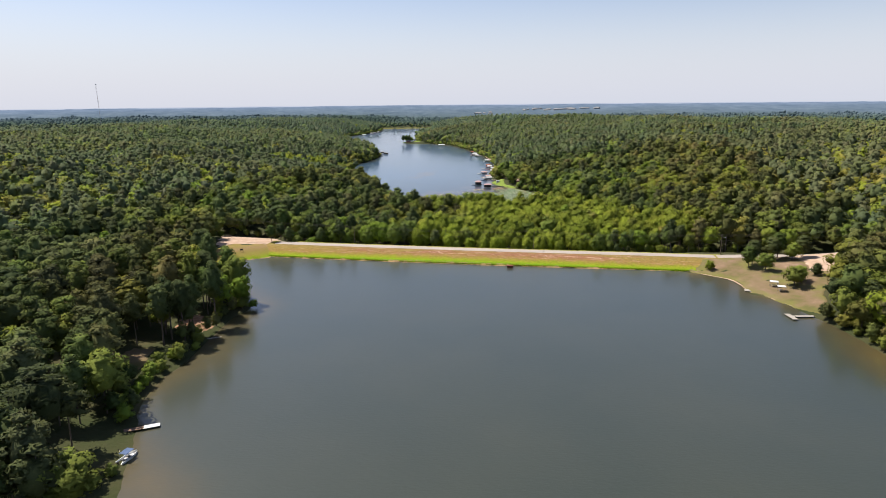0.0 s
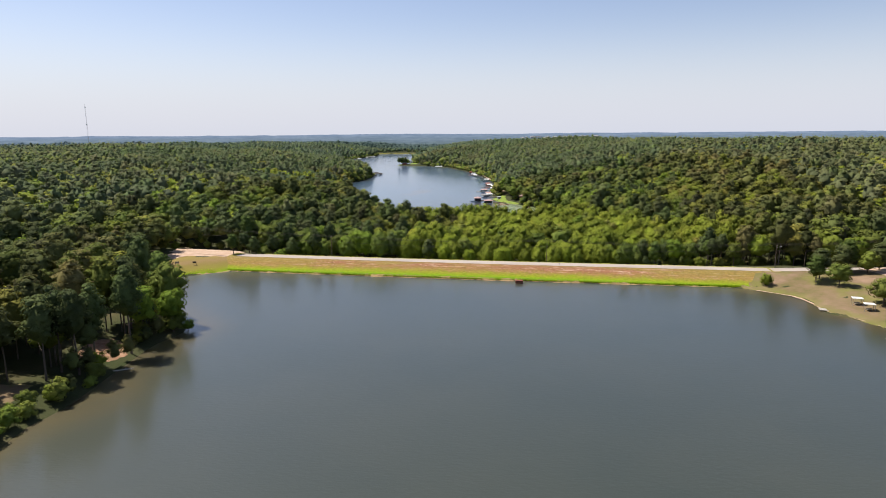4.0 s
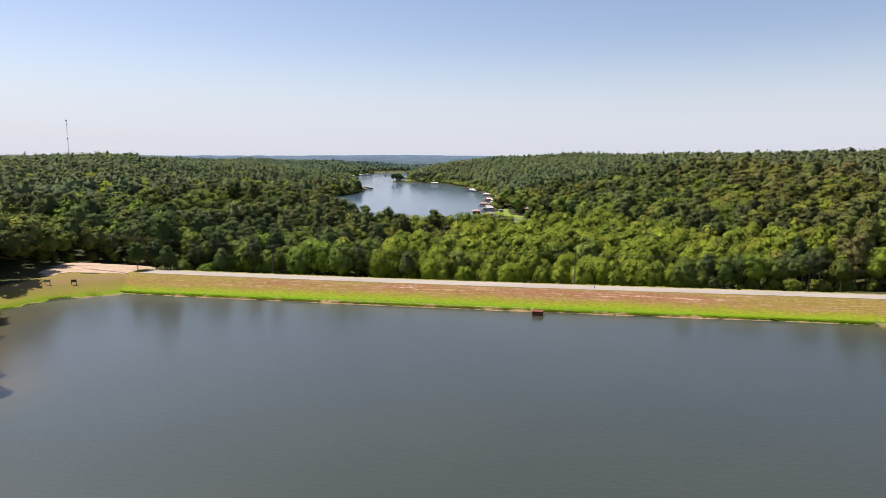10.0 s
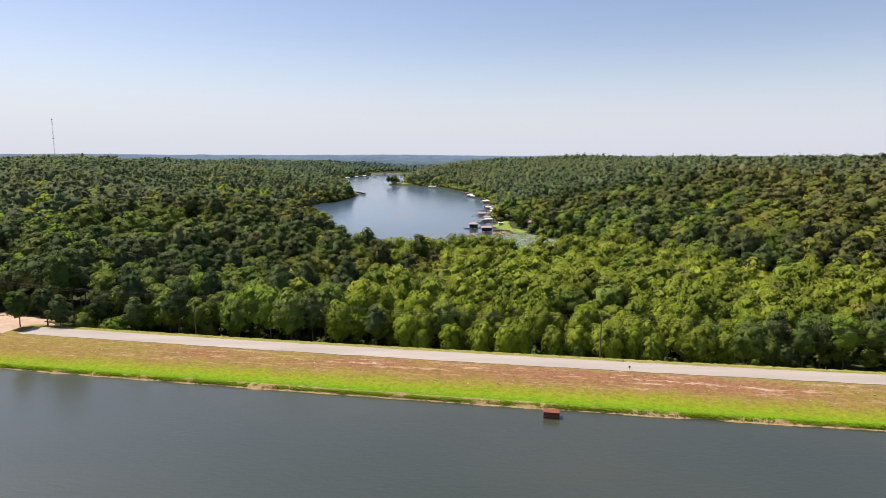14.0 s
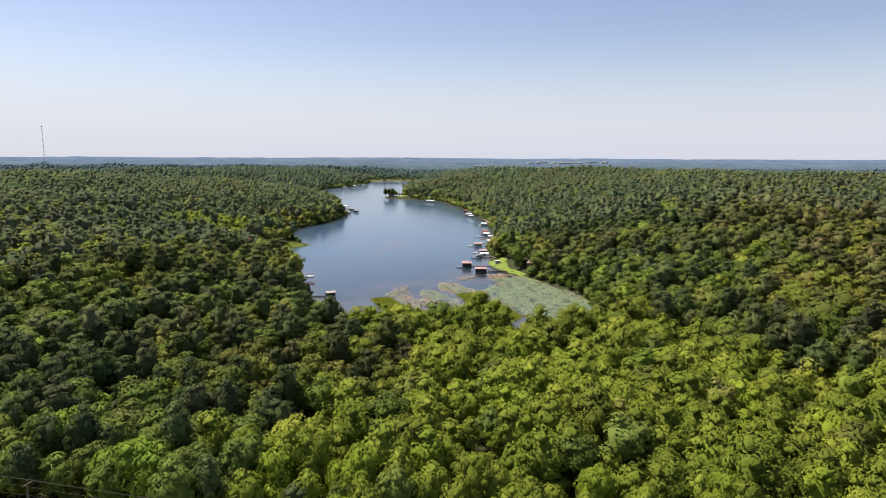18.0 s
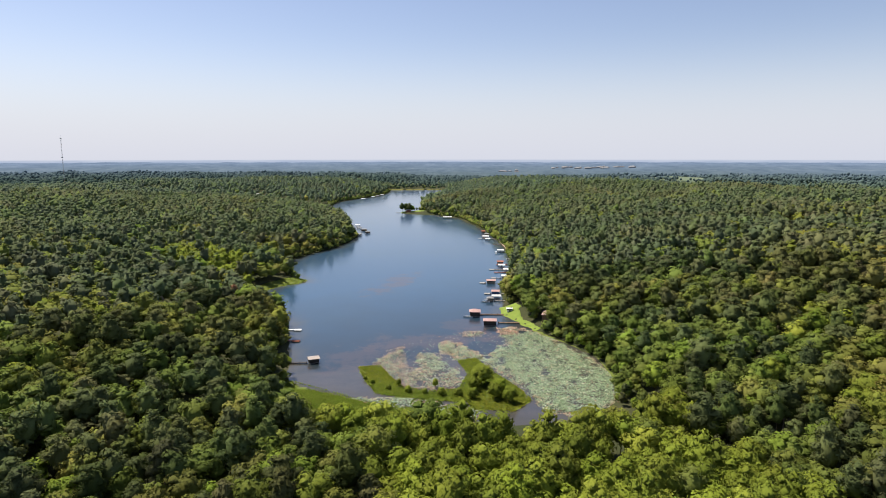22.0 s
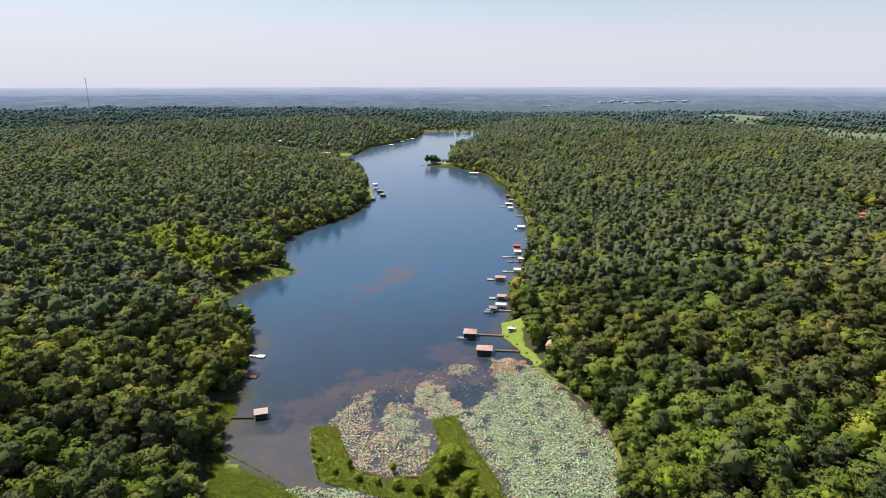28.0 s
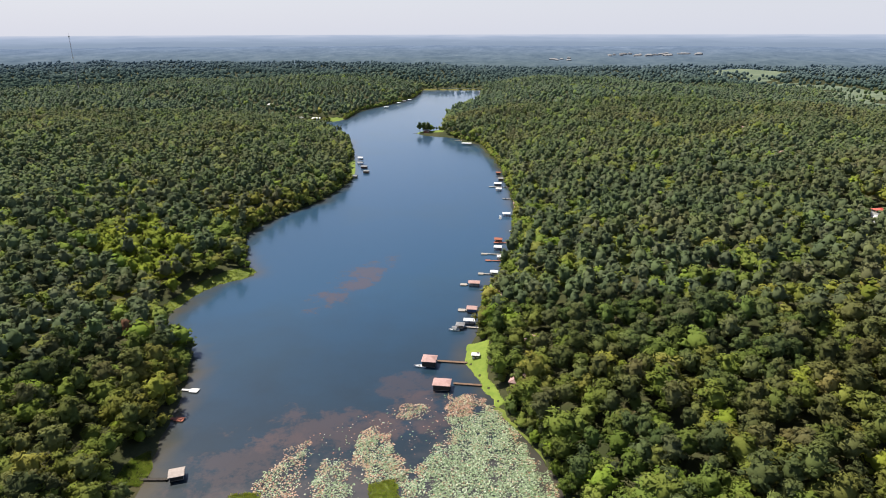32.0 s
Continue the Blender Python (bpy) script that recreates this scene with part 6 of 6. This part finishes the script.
def blades(name, label, places, z, tall, material, seed, spread=0.35, thin=1.0):
    """Tufts of three blades."""
    x, y = places
    rng = np.random.RandomState(seed)
    n = len(x)
    v = np.zeros((n, 3, 3, 3))
    for b in range(3):
        a = rng.uniform(0, math.tau, n)
        h = tall * rng.uniform(0.5, 1.2, n)
        bx, by = x + rng.normal(0, 0.15, n), y + rng.normal(0, 0.15, n)
        w = (0.14 + 0.10 * rng.uniform(0, 1, n)) * thin
        v[:, b, 0] = np.stack([bx - np.sin(a) * w, by + np.cos(a) * w, z - 0.1], -1)
        v[:, b, 1] = np.stack([bx + np.sin(a) * w, by - np.cos(a) * w, z - 0.1], -1)
        lean = rng.normal(0, spread, (n, 2)) * h[:, None]
        v[:, b, 2] = np.stack([bx + lean[:, 0], by + lean[:, 1], z + h], -1)
    ob = link_mesh(name, v.reshape(-1, 3), np.arange(n * 9).reshape(-1, 3), material, True, np.repeat(rng.uniform(0.3, 0.8, n), 9), np.tile((0.0, 0.0, 1.0), (n * 9, 1)))
    return tagged(ob, label, "grass", kind="stuff")


def marsh_blades():
    rng = np.random.RandomState(71)
    xs, ys = [], []
    for poly, n in ((MARSH_A, 16000), (MARSH_B, 12000), (MARSH_C, 9000), (CLEAR[0], 22000), (FRINGE, 5000), (LITTLE_MARSH, 1500)):
        x, y = inside_points(poly, n, rng)
        k = sd(poly, x, y) < 0.3
        xs.append(x[k])
        ys.append(y[k])
    x, y = np.concatenate(xs), np.concatenate(ys)
    blades("marsh_grass", "tall yellow-green marsh grass", (x, y), np.where(sd(CLEAR[0], x, y) < 0, land(x, y) + 0.3, np.maximum(land(x, y), FAR_Z) + 0.3), 0.55, REED, 72, 0.7)


marsh_blades()


def dam_blades():
    """The lush strip of grass along the dam's waterline, and on round the shore at its end."""
    rng = np.random.RandomState(73)
    n = 11000
    s, t = rng.uniform(-108, 128, n), -16.25 + 0.9 * rng.beta(1.0, 2.0, n)
    ca, sa = math.cos(DAM_A), math.sin(DAM_A)
    tt = t + sag(s)
    z = np.interp(t, [p[0] for p in PROFILE], [p[1] for p in PROFILE])
    x, y = DAM_O.x + s * ca - tt * sa, DAM_O.y + s * sa + tt * ca
    ex, ey = rng.uniform(-128, -92, 9000), rng.uniform(310, 342, 9000)
    k = sd(NEAR_SHORE, ex, ey)
    k = (k > 0.8) & (k < 1.5 + 4.0 * rng.beta(1.2, 2.0, 9000)) & (dam_coords(ex, ey)[0] < -104)
    x, y, z = np.concatenate([x, ex[k]]), np.concatenate([y, ey[k]]), np.concatenate([z, land(ex[k], ey[k]) + 0.15])
    blades("dam_grass", "lush bright green grass along the waterline", (x, y), z + 0.04, 0.12, LUSH, 74, 1.0, 0.8)


dam_blades()


def dam_stones():
    """Pale stones and clods that lie scattered on the dam's dry slope."""
    rng = np.random.RandomState(81)
    n = 520
    s, t = rng.uniform(-80, 120, n), rng.uniform(-11, -4.2, n)
    clump = swell(s, t * 3, 30, 82) > -0.15
    s, t = s[clump], t[clump]
    n = len(s)
    z = np.interp(t, [p[0] for p in PROFILE], [p[1] for p in PROFILE])
    r = rng.uniform(0.05, 0.17, n) 
    v = ICO_V[None] * rng.uniform(0.7, 1.2, (n, 12, 1)) * r[:, None, None] * np.array([1.3, 1.0, 0.4])
    v += np.stack([s, t + sag(s), z + 0.03], -1)[:, None]
    ob = link_mesh("stones", v.reshape(-1, 3), (ICO_F[None] + (np.arange(n) * 12)[:, None, None]).reshape(-1, 3), SAND, False)
    ob.matrix_world = DAM_M
    tagged(ob, "pale stones scattered on the dam's dry slope", "stones", kind="stuff")


dam_stones()


def log(x, y, z, length, turn, label):
    root = empty("drift_log", pose(x, y, z, 0, 0, turn), label, "log", "drift logs")
    bm = bmesh.new()
    bmesh.ops.create_cone(bm, cap_ends=True, segments=9, radius1=0.22, radius2=0.13, depth=length, matrix=Matrix.Rotation(math.pi / 2, 4, "Y"))
    part("trunk", bm, GREYWOOD, root)
    part("branch_stub", bar_bm((0.3, 0, 0.05), (0.7, 0.7, 0.35), 0.06), GREYWOOD, root)


log(-84.2, 213.4, 0.05, 5.0, 25, "grey driftwood log floating by the bank")


def settlement():
    """Pale roofs and clearings far off on the plain."""
    rng = np.random.RandomState(91)
    vs, fs = [], []
    for lo, hi, r, n in ((7.2, 11.6, 3900, 26), (12.2, 14.0, 3980, 9), (2.9, 4.4, 3600, 7)):
        for i in range(n):
            a, q = math.radians(rng.uniform(lo, hi)), r + rng.normal(0, 40)
            x, y = q * math.sin(a), q * math.cos(a)
            z = float(far_height(np.array([x]), np.array([y]))[0])
            w, d, h = rng.uniform(6, 20), rng.uniform(8, 16), rng.uniform(3, 6)
            k = len(vs)
            vs += [(x + px * w, y + py * d, z + pz) for pz, s in ((-3, 1), (h, 1), (h + 3, 0.3)) for px, py in ((-s, -s), (s, -s), (s, s), (-s, s))]
            for j in (0, 4):
                fs += [(k + j + m, k + j + (m + 1) % 4, k + j + 4 + (m + 1) % 4, k + j + 4 + m) for m in range(4)]
            fs.append((k + 8, k + 9, k + 10, k + 11))
    tagged(link_mesh("distant_buildings", np.array(vs), fs, GREYROOF, False), "low grey buildings of a distant settlement", "buildings", kind="stuff")


settlement()
